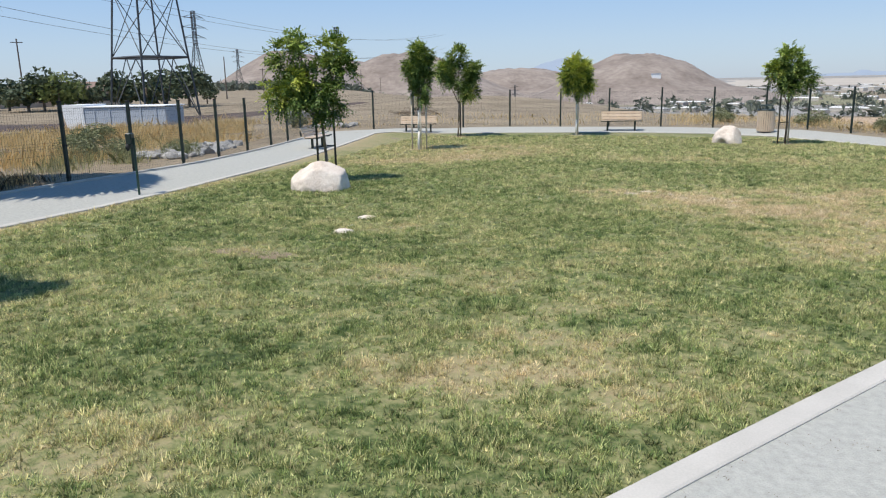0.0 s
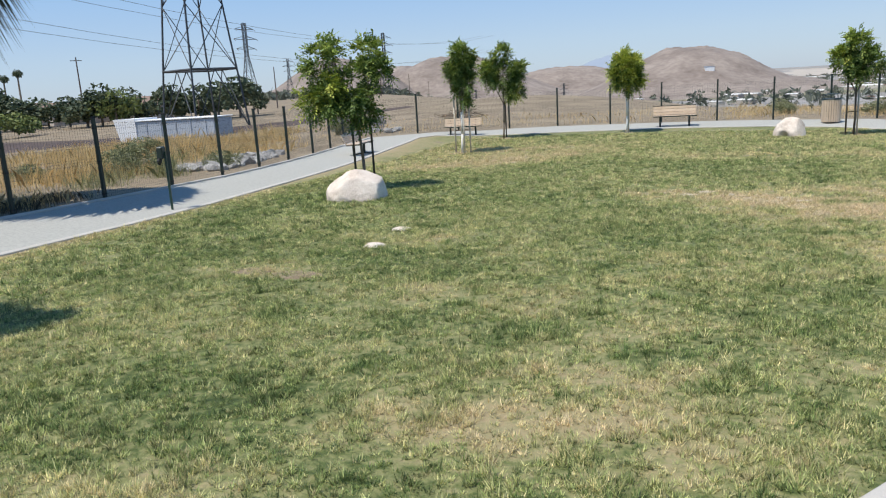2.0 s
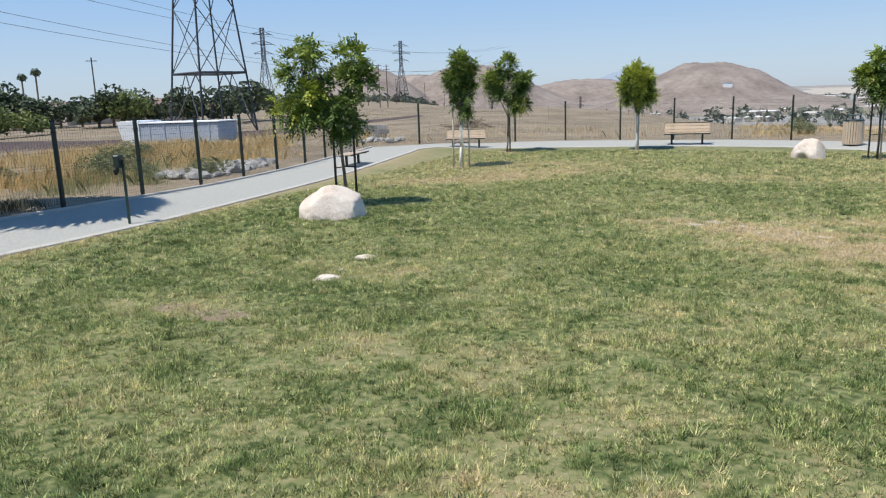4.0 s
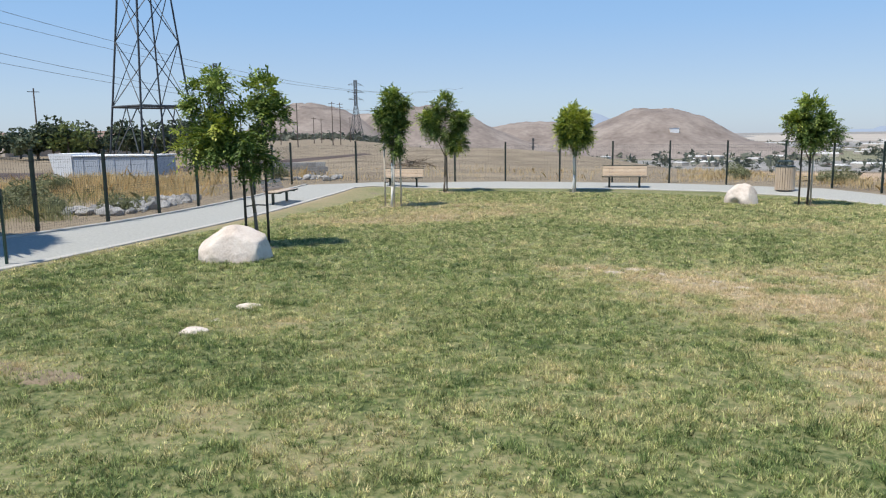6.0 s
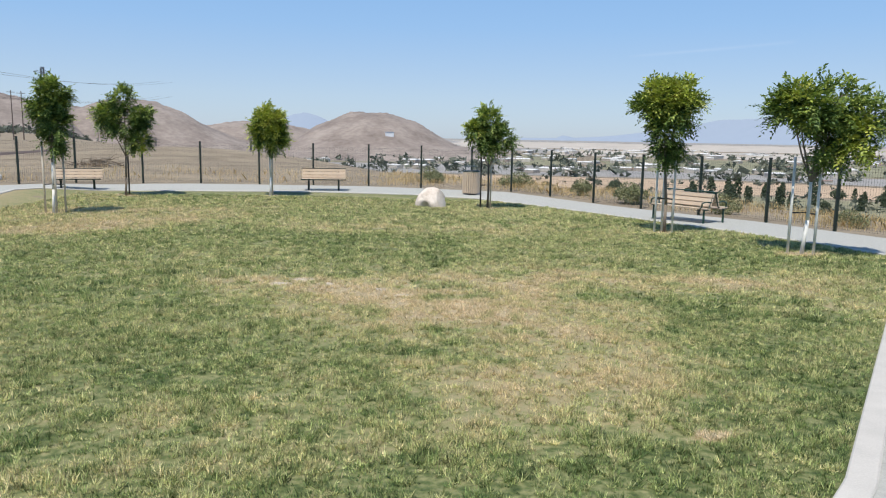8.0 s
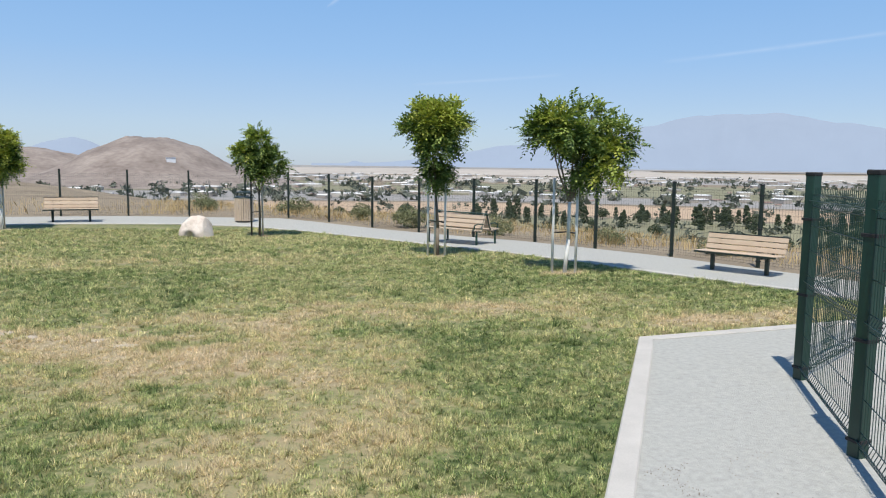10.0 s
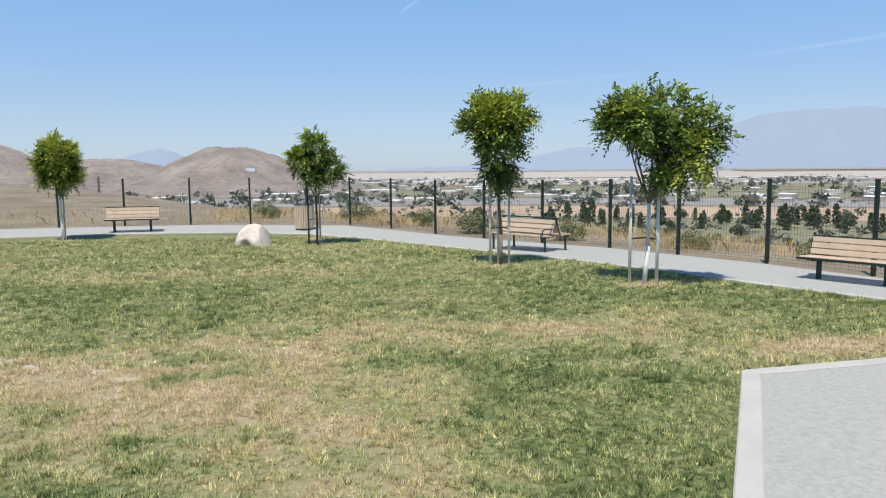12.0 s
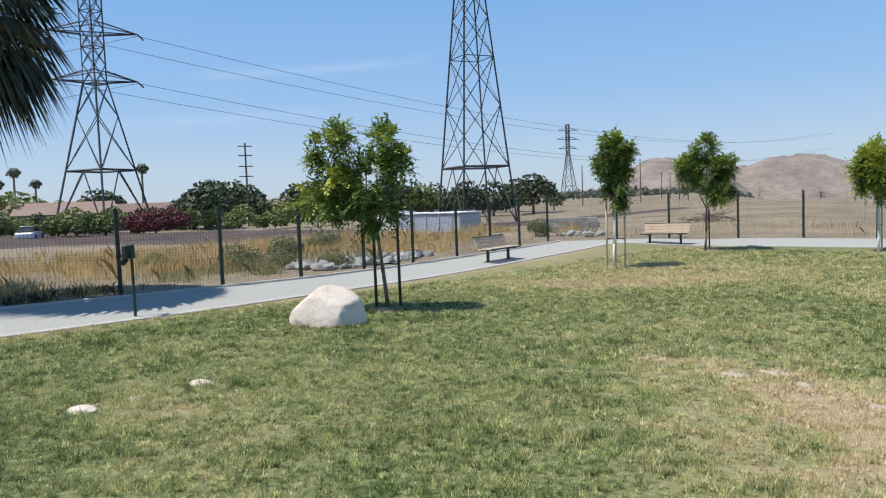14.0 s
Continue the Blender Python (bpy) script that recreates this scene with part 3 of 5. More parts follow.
def double_bench(x, y, turn):
    b = thing("double_bench", "green-framed double bench with tan slats, back to back", "bench", "benches along the path", m=pose(x, y, ground_z(x, y) + 0.015, 0, 0, turn) @ Matrix.Diagonal((0.95, 0.85, 0.82, 1)))
    L = 1.62
    for side in (-1, 1):
        for k in range(3):
            part("seat_slat", box(bmesh.new(), (L, 0.11, 0.036), (0, side * (0.24 + 0.125 * k), 0.42 + 0.012 * k), bevel=0.006), M_SLAT, b)
            part("back_slat", box(bmesh.new(), (L, 0.034, 0.11), (0, side * (0.155 - 0.042 * k), 0.53 + 0.125 * k), (side * 18, 0, 0), bevel=0.006), M_SLAT, b)
    for px in (-0.78, 0.78):
        for side in (-1, 1):
            bm = bmesh.new()
            rail = [(px, side * 0.03, 0.88), (px, side * 0.17, 0.48), (px, side * 0.24, 0.395), (px, side * 0.46, 0.42), (px, side * 0.56, 0.46)]
            for p, q in zip(rail, rail[1:]):
                tube(bm, p, q, 0.024, seg=8)
            part("end_rail", bm, M_GATE, b)
            bm = tube(bmesh.new(), (px, side * 0.4, -0.02), (px, side * 0.4, 0.41), 0.03, 0.026, 10)
            tube(bm, (px, side * 0.4, -0.01), (px, side * 0.4, 0.01), 0.06, 0.055, 10)
            part("leg", bm, M_GATE, b)
        for side in (-1, 1):
            bm = bmesh.new()
            arm = [(px, side * 0.14, 0.6), (px, side * 0.36, 0.62), (px, side * 0.5, 0.58), (px, side * 0.5, 0.45)]
            for p, q in zip(arm, arm[1:]):
                tube(bm, p, q, 0.018, seg=8)
            part("armrest", bm, M_GATE, b)
    part("top_rail", box(bmesh.new(), (L + 0.02, 0.09, 0.03), (0, 0, 0.885), bevel=0.008), M_GATE, b)


double_bench(7.55, 18.0, -62)


def litter_bin(x, y):
    b = thing("litter_bin", "round litter bin clad in upright tan slats", "bin", m=pose(x, y, ground_z(x, y) + 0.02))
    part("liner", tube(bmesh.new(), (0, 0, 0.04), (0, 0, 0.74), 0.25, 0.25, 24), M_POST, b)
    for k in range(24):
        a = 2 * math.pi * k / 24
        part("slat", box(bmesh.new(), (0.022, 0.062, 0.72), (0.28 * math.cos(a), 0.28 * math.sin(a), 0.4), (0, 0, math.degrees(a)), bevel=0.004), M_SLAT, b)
    bm = tube(bmesh.new(), (0, 0, 0.76), (0, 0, 0.8), 0.3, 0.28, 24)
    part("rim", bm, M_POST, b)
    bm = bmesh.new()
    for a in (0.5, 2.6, 4.7):
        tube(bm, (0.24 * math.cos(a), 0.24 * math.sin(a), 0.78), (0.2 * math.cos(a), 0.2 * math.sin(a), 0.93), 0.012, seg=6)
    tube(bm, (0, 0, 0.93), (0, 0, 0.955), 0.24, 0.2, 20)
    part("lid", bm, M_POST, b)


litter_bin(3.22, 25.85)


def dog_station(x, y):
    b = thing("waste_bag_station", "dark green pet waste bag dispenser on a thin post", "dispenser", m=pose(x, y, ground_z(x, y) + 0.02, 0, 0, -70))
    part("post", box(bmesh.new(), (0.036, 0.036, 1.02), (0, 0, 0.48), bevel=0.005), M_GATE, b)
    part("dispenser_box", box(bmesh.new(), (0.18, 0.1, 0.2), (0, -0.06, 0.97), bevel=0.015), M_POST, b)
    part("bag_slot", box(bmesh.new(), (0.11, 0.02, 0.04), (0, -0.115, 0.9), bevel=0.004), M_RUBBER, b)
    part("hanging_bag", box(bmesh.new(), (0.13, 0.05, 0.1), (0.07, -0.08, 0.84), (0, 35, 0), bevel=0.015), M_RUBBER, b)


dog_station(-9.2, 8.3)


# ---- trees ----
def leaves(rng, blobs, count, size, mat, name, parent, droop=0.3, tips=None):
    """Compound leaves, eleven leaflets on each stalk, in clusters over a few lobes; they arch outwards and hang at the tip."""
    total = sum(b[3] ** 2 for b in blobs)
    unit = lambda a: a / (np.linalg.norm(a, axis=1, keepdims=True) + 1e-9)
    start, head = [], []
    for bx, by, bz, br in blobs:
        n = int(count * br**2 / total / 11)
        heaps = max(7, int(30 * br))
        hv = unit(rng.normal(size=(heaps, 3)))
        hc = hv * (br * rng.uniform(0.4, 0.86, heaps))[:, None]
        pick = rng.integers(heaps, size=n)
        c = hc[pick] + rng.normal(size=(n, 3)) * br * 0.17
        start.append(c + np.array([bx, by, bz]))
        head.append(unit(unit(c) * 0.8 + rng.normal(size=(n, 3)) * 0.55 + np.array([0, 0, 0.15])))
    p, d = np.concatenate(start), np.concatenate(head)
    n = len(p)
    side = unit(np.cross(d, [0, 0, 1.0]) + rng.normal(size=(n, 3)) * 0.25)
    length = size * 3.0 * rng.uniform(0.7, 1.25, n)
    quads = []
    for k in range(11):
        f = (k // 2 + 1) / 6
        hand = (-1, 1)[k % 2] if k < 10 else 0
        at = p + d * (length * f)[:, None] - np.array([0, 0, 1.0]) * (droop * length * f * f)[:, None]
        out = unit(side * hand + d * (0.5 if hand else 1.0) + rng.normal(size=(n, 3)) * 0.22 - np.array([0, 0, 0.25]))
        tip = at + out * (size * rng.uniform(0.75, 1.2, n))[:, None]
        across = unit(np.cross(out, np.cross(d, side)) + rng.normal(size=(n, 3)) * 0.2) * size * 0.24
        mid = at * 0.55 + tip * 0.45 + np.array([0, 0, 0.06 * size])
        quads.append(np.stack([at, mid + across, tip, mid - across], 1))
    v = np.concatenate(quads).reshape(-1, 3)
    me = bpy.data.meshes.new(name)
    q = len(v) // 4
    me.vertices.add(len(v))
    me.vertices.foreach_set("co", v.astype(np.float32).ravel())
    me.loops.add(len(v))
    me.loops.foreach_set("vertex_index", np.arange(len(v), dtype=np.int32))
    me.polygons.add(q)
    me.polygons.foreach_set("loop_start", np.arange(0, 4 * q, 4, dtype=np.int32))
    me.polygons.foreach_set("loop_total", np.full(q, 4, np.int32))
    me.update(calc_edges=True)
    me.materials.append(mat)
    if tips:  # paler, yellower leaves, likelier towards the top of the crown
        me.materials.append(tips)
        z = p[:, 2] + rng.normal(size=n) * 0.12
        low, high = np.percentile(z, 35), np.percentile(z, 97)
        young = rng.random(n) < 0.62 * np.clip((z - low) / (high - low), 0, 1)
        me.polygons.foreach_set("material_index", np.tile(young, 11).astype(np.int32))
    ob = new(name, me)
    ob.parent = parent
    return ob


def young_tree(x, y, blobs, seed, count=15000, stakes=(), base="", lean=(0, 0), mat=None, trunk_mat=None, label="", fork=1.2, size=0.077, light=()):
    rng = np.random.default_rng(seed)
    t = thing("young_tree", label, "tree", "young trees round the lawn", m=pose(x, y, ground_z(x, y)))
    cx, cy = np.mean([b[0] for b in blobs]), np.mean([b[1] for b in blobs])
    bm = bmesh.new()
    p = Vector((0, 0, -0.05))
    q = Vector((cx * 0.4, cy * 0.4, fork))
    k1 = p.lerp(q, 0.5) + Vector((0.02, -0.015, 0))
    tube(bm, p, k1, 0.036, 0.03)
    tube(bm, k1, q, 0.03, 0.025)
    part("trunk", bm, trunk_mat or M_BARK, t, smooth=True)
    for bx, by, bz, br in blobs:
        bm = bmesh.new()
        end = Vector((bx, by, bz))
        mid = q.lerp(end, 0.5) + Vector((0, 0, -0.08))
        tube(bm, q, mid, 0.02, 0.014, 6)
        tube(bm, mid, end, 0.014, 0.008, 6)
        for _ in range(5):
            v = Vector(rng.normal(size=3)).normalized() * br * 0.8
            tube(bm, mid.lerp(end, 0.3 + 0.7 * rng.random()), end + v, 0.007, 0.003, 5)
        part("limb", bm, M_BARK, t)
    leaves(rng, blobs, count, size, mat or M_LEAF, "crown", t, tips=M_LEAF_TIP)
    if light:
        leaves(rng, light, count * sum(b[3] ** 2 for b in light) / sum(b[3] ** 2 for b in blobs) * 0.9, size, M_LEAF_LIGHT, "pale_new_leaves", t)
    for sx, sy, h, sm in stakes:
        bm = tube(bmesh.new(), (sx, sy, -0.05), (sx, sy, h), 0.024, 0.022)
        part("stake", bm, sm, t, smooth=True)
    if stakes:
        bm = bmesh.new()
        ends = [Vector((s[0], s[1], 0.68)) for s in stakes]
        for a in ends:
            tube(bm, a, (0.02, 0, 0.7), 0.011, seg=6)
        part("tree_tie", bm, M_RUBBER, t)
    return t


TREES = [
    # x, y, lobes, stakes, light lobes, pale trunk
    (-7.03, 11.43, [(-0.55, -0.35, 2.4, 0.36), (-0.6, -0.4, 1.8, 0.42), (-0.05, -0.05, 1.9, 0.45), (0.3, 0.25, 2.5, 0.32), (0.4, 0.35, 2.2, 0.26), (0.02, 0.1, 1.45, 0.34), (-0.4, -0.3, 2.7, 0.22)], [(-0.14, -0.13, 1.5, 1), (0.13, 0.14, 1.55, 1)], [(-0.85, -0.55, 1.65, 0.26), (-0.4, -0.4, 2.05, 0.22)], 0),
    (-7.4, 18.83, [(0.05, 0, 2.9, 0.38), (-0.1, 0, 2.5, 0.36), (0.12, 0, 2.1, 0.3), (-0.02, 0, 1.7, 0.24)], [(-0.2, 0.05, 1.7, 0), (0.12, -0.1, 1.6, 0), (0.22, 0.15, 1.7, 0)], [], 1),
    (-7.45, 23.8, [(0, 0, 2.9, 0.38), (-0.5, -0.1, 2.35, 0.42), (0.5, 0.1, 2.35, 0.42), (0, 0, 2.2, 0.5), (0.35, 0.1, 1.6, 0.34)], [(0.08, 0.1, 1.2, 1)], [(0.42, 0, 1.6, 0.25), (-0.65, -0.1, 2.4, 0.22)], 0),
    (-3.25, 24.4, [(0, 0, 2.3, 0.42), (-0.15, 0, 2.0, 0.4), (0.15, 0, 1.7, 0.35)], [(0.06, 0.08, 1.3, 0)], [(0, -0.05, 2.4, 0.46), (-0.2, -0.1, 2.1, 0.44), (0.15, -0.1, 1.9, 0.4)], 1),
    (3.27, 21.95, [(0, 0, 2.5, 0.4), (-0.35, 0, 2.1, 0.38), (0.4, 0, 2.0, 0.4), (0, 0, 1.75, 0.35)], [(-0.2, 0, 1.7, 1), (0.1, 0.1, 1.6, 0), (0.0, -0.1, 1.5, 1)], [(-0.45, 0, 2.2, 0.22)], 0),
    (6.05, 15.5, [(-0.1, 0, 2.85, 0.42), (0.2, -0.1, 2.7, 0.45), (-0.3, 0.1, 2.7, 0.4), (0, 0, 2.2, 0.42), (0, 0, 1.85, 0.28)], [(-0.17, 0.1, 1.75, 2), (0.12, -0.1, 1.7, 2), (0, 0.15, 1.6, 2)], [(-0.3, 0, 2.95, 0.4), (0.25, -0.1, 2.95, 0.42), (0, -0.1, 2.8, 0.44)], 0),
    (7.27, 12.55, [(0.1, -0.05, 2.4, 0.5), (-0.3, 0.15, 2.3, 0.4), (0.6, -0.3, 2.25, 0.46), (0.25, -0.1, 1.95, 0.46), (-0.25, 0.15, 2.6, 0.28), (0.4, -0.15, 2.65, 0.32)], [(-0.17, 0.12, 1.6, 2), (0.15, -0.1, 1.5, 2)], [(0.6, -0.5, 1.95, 0.33), (-0.2, 0.0, 2.6, 0.25)], 1),
    (-7.06, 1.45, [(0, 0, 2.3, 0.5), (0.4, 0.2, 2.1, 0.4), (-0.4, 0, 2.1, 0.4), (0, 0, 1.8, 0.4)], [(0.2, 0.1, 1.5, 0), (-0.2, 0, 1.5, 0)], [], 0)]
LABELS = ["leafy young tree with a split crown, staked, behind a boulder", "slim young tree with a narrow crown and three pale stakes", "young tree with a broad dark crown beside the path",
          "small round-headed yellow-green young tree with a pale trunk", "young tree with dark leaves and stakes beside the litter bin", "young tree, yellow-green on top, between white stakes",
          "broad bushy young tree with white trunk and white stakes", "young staked tree at the lawn's edge"]
STAKES = [M_STAKE, M_DARKSTAKE, M_WHITEWASH]
for k, (x, y, blobs, stakes, light, pale) in enumerate(TREES):
    dx, dy, dz = {0: (0.17, -0.42, 0.08), 1: (0.06, 0.03, 0), 2: (0.07, 0, 0.05), 4: (0, 0, 0.06), 5: (-0.07, 0, -0.17)}.get(k, (0, 0, 0))
    blobs = [(a * 0.9 + dx, b * 0.9 + dy, 1.2 + dz + (c - 1.2) * 0.96, r * (0.9 if k == 5 else 0.95)) for a, b, c, r in blobs]
    light = [(a * 0.9 + dx, b * 0.9 + dy, 1.2 + dz + (c - 1.2) * 0.96, r * (0.9 if k == 5 else 0.95)) for a, b, c, r in light]
    young_tree(x, y, blobs, 10 + k, stakes=[(a, b, h, STAKES[s]) for a, b, h, s in stakes], light=light, trunk_mat=M_WHITEWASH if pale else M_BARK, label=LABELS[k])


def palm(x, y, h, seed, spread=2.0, label="fan palm with drooping dark fronds behind the fence", name="fan_palm", n=150):
    rng = np.random.default_rng(seed)
    z0 = land_z(x, y)
    t = thing(name, label, "palm tree", "palms", m=pose(x, y, z0))
    bm = bmesh.new()
    tube(bm, (0, 0, -0.2), (0.1, 0, h * 0.5), 0.26, 0.2, 10)
    tube(bm, (0.1, 0, h * 0.5), (0, 0, h), 0.2, 0.17, 10)
    part("trunk", bm, M_BARK, t, smooth=True)
    verts, faces = [], []
    for k in range(n):
        a = 2 * math.pi * k / n * 7.3
        up = rng.uniform(-0.9, 0.9)
        d = np.array([math.cos(a) * math.cos(up), math.sin(a) * math.cos(up), math.sin(up)])
        stem = np.array([0, 0, h]) + d * spread * 0.5
        side = np.array([-math.sin(a), math.cos(a), 0])
        o = len(verts)
        verts += [(0, 0, h), tuple(stem + side * 0.03), tuple(stem - side * 0.03)]
        faces.append((o, o + 1, o + 2))
        for f in np.linspace(-1.15, 1.15, 15):
            r = spread * 0.55 * (1 - 0.18 * abs(f)) * rng.uniform(0.85, 1.1)
            w = d * math.cos(f) + side * math.sin(f)
            mid = stem + w * r * 0.55 + np.array([0, 0, -0.05 * r])
            tip = stem + w * r * 0.85 + np.array([0, 0, -0.45 * r])
            o = len(verts)
            nrm = np.cross(w, [0, 0, 1.0])
            verts += [tuple(stem), tuple(mid + nrm * 0.045), tuple(tip), tuple(mid - nrm * 0.045)]
            faces.append((o, o + 1, o + 2, o + 3))
    raw("crown", verts, faces, M_PALM, t)
    return t


palm(-13.0, 6.7, 5.0, 5, 2.6)


# ---- pylons, poles and lines ----
def pylon(x, y, base, waist, waist_h, height, turn, arms, label, thick=0.09, arm_turn=0, near=True):
    """Four legs that lean in to a narrow waist, level frames, crossed bracing; cross-arms at the heights given."""
    z0 = land_z(x, y)
    t = thing("pylon", label, "pylon", "transmission towers", m=pose(x, y, z0, 0, 0, turn))
    half = lambda h: base / 2 + (waist - base) / 2 * min(h / waist_h, 1)
    levels, h = [0.0], 0.0
    while h < height - 1:
        h += max(1.3, half(h) * (1.95 if h == 0 else 2.4))
        levels.append(min(h, height))
    corner = lambda h, k: Vector(((1, 1, -1, -1)[k] * half(h), (1, -1, -1, 1)[k] * half(h), h))
    for k in range(4):
        bm = bmesh.new()
        for a, b in ((0.0, waist_h), (waist_h, height)):
            tube(bm, corner(a, k), corner(b, k), thick, seg=4, caps=False)
        bmesh.ops.remove_doubles(bm, verts=bm.verts, dist=thick)
        part("leg", bm, M_STEEL, t)
    struts = []
    for i, (a, b) in enumerate(zip(levels, levels[1:])):
        for k in range(4):
            k2 = (k + 1) % 4
            if i == 0:
                top = (corner(b, k) + corner(b, k2)) / 2
                struts += [(corner(a, k), top, 0.6), (corner(a, k2), top, 0.6)]
            else:
                struts += [(corner(a, k), corner(b, k2), 0.5), (corner(a, k2), corner(b, k), 0.5)]
            if i % 2 == 0:
                struts.append((corner(b, k), corner(b, k2), 1.1 if i == 0 else 0.5))
    if near:
        for a, b, w in struts:
            part("brace", tube(bmesh.new(), a, b, thick * w, seg=4, caps=False), M_STEEL, t)
    else:
        bm = bmesh.new()
        for a, b, w in struts:
            tube(bm, a, b, thick * w, seg=3, caps=False)
        tagged(part("bracing", bm, M_STEEL, t), kind="stuff")
    c, s = math.cos(radians(arm_turn)), math.sin(radians(arm_turn))
    for h, reach in arms:
        for d in (-1, 1):
            tip = Vector((d * reach * c, d * reach * s, h + 0.2))
            arm = None
            for k in range(4):
                if corner(h, k).dot(Vector((c, s, 0))) * d > -0.05:
                    for up, w in ((0, 0.6), (1.3, 0.5)):
                        bar = part("arm_strut" if arm else "cross_arm", tube(bmesh.new(), corner(h + up, k), tip, thick * w, seg=4, caps=False), M_STEEL, arm or t)
                        arm = arm or bar
            part("insulator", tube(bmesh.new(), tip, tip + Vector((0.8, 0, -0.7)), 0.09, seg=8), M_POLE, t)
    return t


def placed(az, dist):
    """A spot by its bearing west of north and its distance, from the middle of the walk."""
    return 1.2 - math.sin(radians(az)) * dist, 2.4 + math.cos(radians(az)) * dist


pylon(-41.6, 52.7, 5.2, 1.1, 25, 34, -21, [(27, 5), (31, 4)], "grey steel lattice transmission tower on dry ground", 0.085)
pylon(-82, 36.4, 7.4, 1.6, 17, 34, 23.6, [(16.8, 4.3), (22.0, 4.6), (27, 4)], "grey steel lattice transmission tower with cross-arms", 0.11, 45)
for az, d, h in ((34.2, 330, 33), (24.0, 420, 33), (31.0, 640, 32), (10.4, 800, 32), (17.0, 900, 30)):
    x, y = placed(az, d)
    pylon(x, y, 6.5, 1.3, h * 0.6, h, az + 20, [(h * 0.68, 5), (h * 0.8, 6), (h * 0.92, 5)], "distant grey lattice transmission tower", 0.16, 20, False)


def utility_pole(az, d, h, arms=(0.93,)):
    x, y = placed(az, d)
    t = thing("utility_pole", "dark wooden utility pole with cross-arm", "pole", "utility poles", m=pose(x, y, land_z(x, y), 0, 0, az + 10))
    part("pole", tube(bmesh.new(), (0, 0, -0.3), (0, 0, h), 0.15, 0.1), M_POLE, t)
    for a in arms:
        part("cross_arm", box(bmesh.new(), (1.8, 0.12, 0.12), (0, 0.12, h * a)), M_POLE, t)


for az, d, h, arms in ((58.0, 100, 10.8, (0.96, 0.85, 0.72, 0.6)), (25.5, 215, 12, (0.96, 0.88)), (26.1, 212, 12, (0.96, 0.88)), (28.8, 190, 11, ()), (27.4, 260, 9, (0.95,)),
                       (26.8, 280, 9, (0.95,)), (24.6, 300, 10, (0.95,)), (22.4, 320, 9, ()), (29.9, 240, 8, (0.95,)), (20.8, 420, 10, (0.95,)), (33.0, 170, 9, ()), (46.6, 140, 11, (0.95,))):
    utility_pole(az, d, h, arms)


def power_line(a, b, sag):
    a, b = Vector(a), Vector(b)
    verts, faces = [], []
    for k in range(19):
        p = a.lerp(b, k / 18) - Vector((0, 0, sag * 4 * (k / 18) * (1 - k / 18)))
        verts += [(p.x, p.y, p.z + 0.03), (p.x + 0.02, p.y - 0.02, p.z - 0.02), (p.x - 0.02, p.y + 0.02, p.z - 0.02)]
        if k:
            o = 3 * k
            faces += [(o - 3 + i, o - 3 + (i + 1) % 3, o + (i + 1) % 3, o + i) for i in range(3)]
    tagged(raw("power_line", verts, faces, M_POLE), "thin dark sagging power line between towers", "cable", "power lines")


for h, off in ((16.8, 4.3), (16.8, -4.3), (22.0, 4.6), (22.0, -4.6)):
    ox, oy = 0.36 * off, 0.93 * off
    power_line((-82 + ox, 36.4 + oy, h - 1), (-82 - 160 + ox, 36.4 - 95 + oy, h + 4), 6)
    power_line((-82 + ox, 36.4 + oy, h - 1), (-83 + ox, 290 + oy * 0.4, h - 2), 7)


# ---- foliage of the neighbourhood ----
def clump_mesh(seed, n, size, lobes, mat):
    """Leaf tufts over a heap of lobes, about 1 m high."""
    rng = np.random.default_rng(seed)
    verts, faces = [], []
    for bx, by, bz, br in lobes:
        for _ in range(n):
            v = rng.normal(size=3)
            v /= np.linalg.norm(v)
            if v[2] < -0.5:
                continue
            c = np.array([bx, by, bz]) + v * br * (0.75 + 0.3 * rng.random())
            u = rng.normal(size=3)
            w = np.cross(v, u)
            u, w = u / np.linalg.norm(u) * size * rng.uniform(0.6, 1.3), w / np.linalg.norm(w) * size * rng.uniform(0.6, 1.3)
            o = len(verts)
            verts += [tuple(c - u), tuple(c + w * 0.6), tuple(c + u), tuple(c - w * 0.6 + v * size * 0.5)]
            faces.append((o, o + 1, o + 2, o + 3))
    me = bpy.data.meshes.new("crown")
    me.from_pydata(verts, [], faces)
    me.materials.append(mat)
    return me


ROUND = [(0, 0, 0.62, 0.3), (0.22, 0.05, 0.5, 0.24), (-0.22, 0.1, 0.48, 0.25), (0.05, -0.2, 0.45, 0.24), (-0.05, 0.22, 0.55, 0.22), (0.1, 0, 0.3, 0.22)]
WIDE = [(-0.35, 0, 0.4, 0.28), (0, 0.1, 0.55, 0.32), (0.35, -0.05, 0.42, 0.28), (0.1, -0.2, 0.35, 0.26), (-0.15, -0.15, 0.25, 0.24)]
SLIM = [(0, 0, 0.25, 0.13), (0, 0.02, 0.42, 0.14), (0.02, 0, 0.6, 0.12), (0, 0, 0.76, 0.09), (0, 0, 0.9, 0.06)]
CROWNS = [clump_mesh(1, 150, 0.06, ROUND, M_FOREST), clump_mesh(2, 170, 0.06, WIDE, M_FOREST), clump_mesh(3, 150, 0.055, [(x * 0.8, y, z * 1.1, r) for x, y, z, r in ROUND[::-1]], M_FOREST)]
CYPRESS = clump_mesh(4, 90, 0.05, SLIM, M_FOREST)
BUSHES = [clump_mesh(5, 520, 0.03, [(x, y, z - 0.15, r) for x, y, z, r in WIDE], M_BUSH), clump_mesh(6, 520, 0.03, [(x, y, z - 0.2, r) for x, y, z, r in ROUND], M_BUSH)]
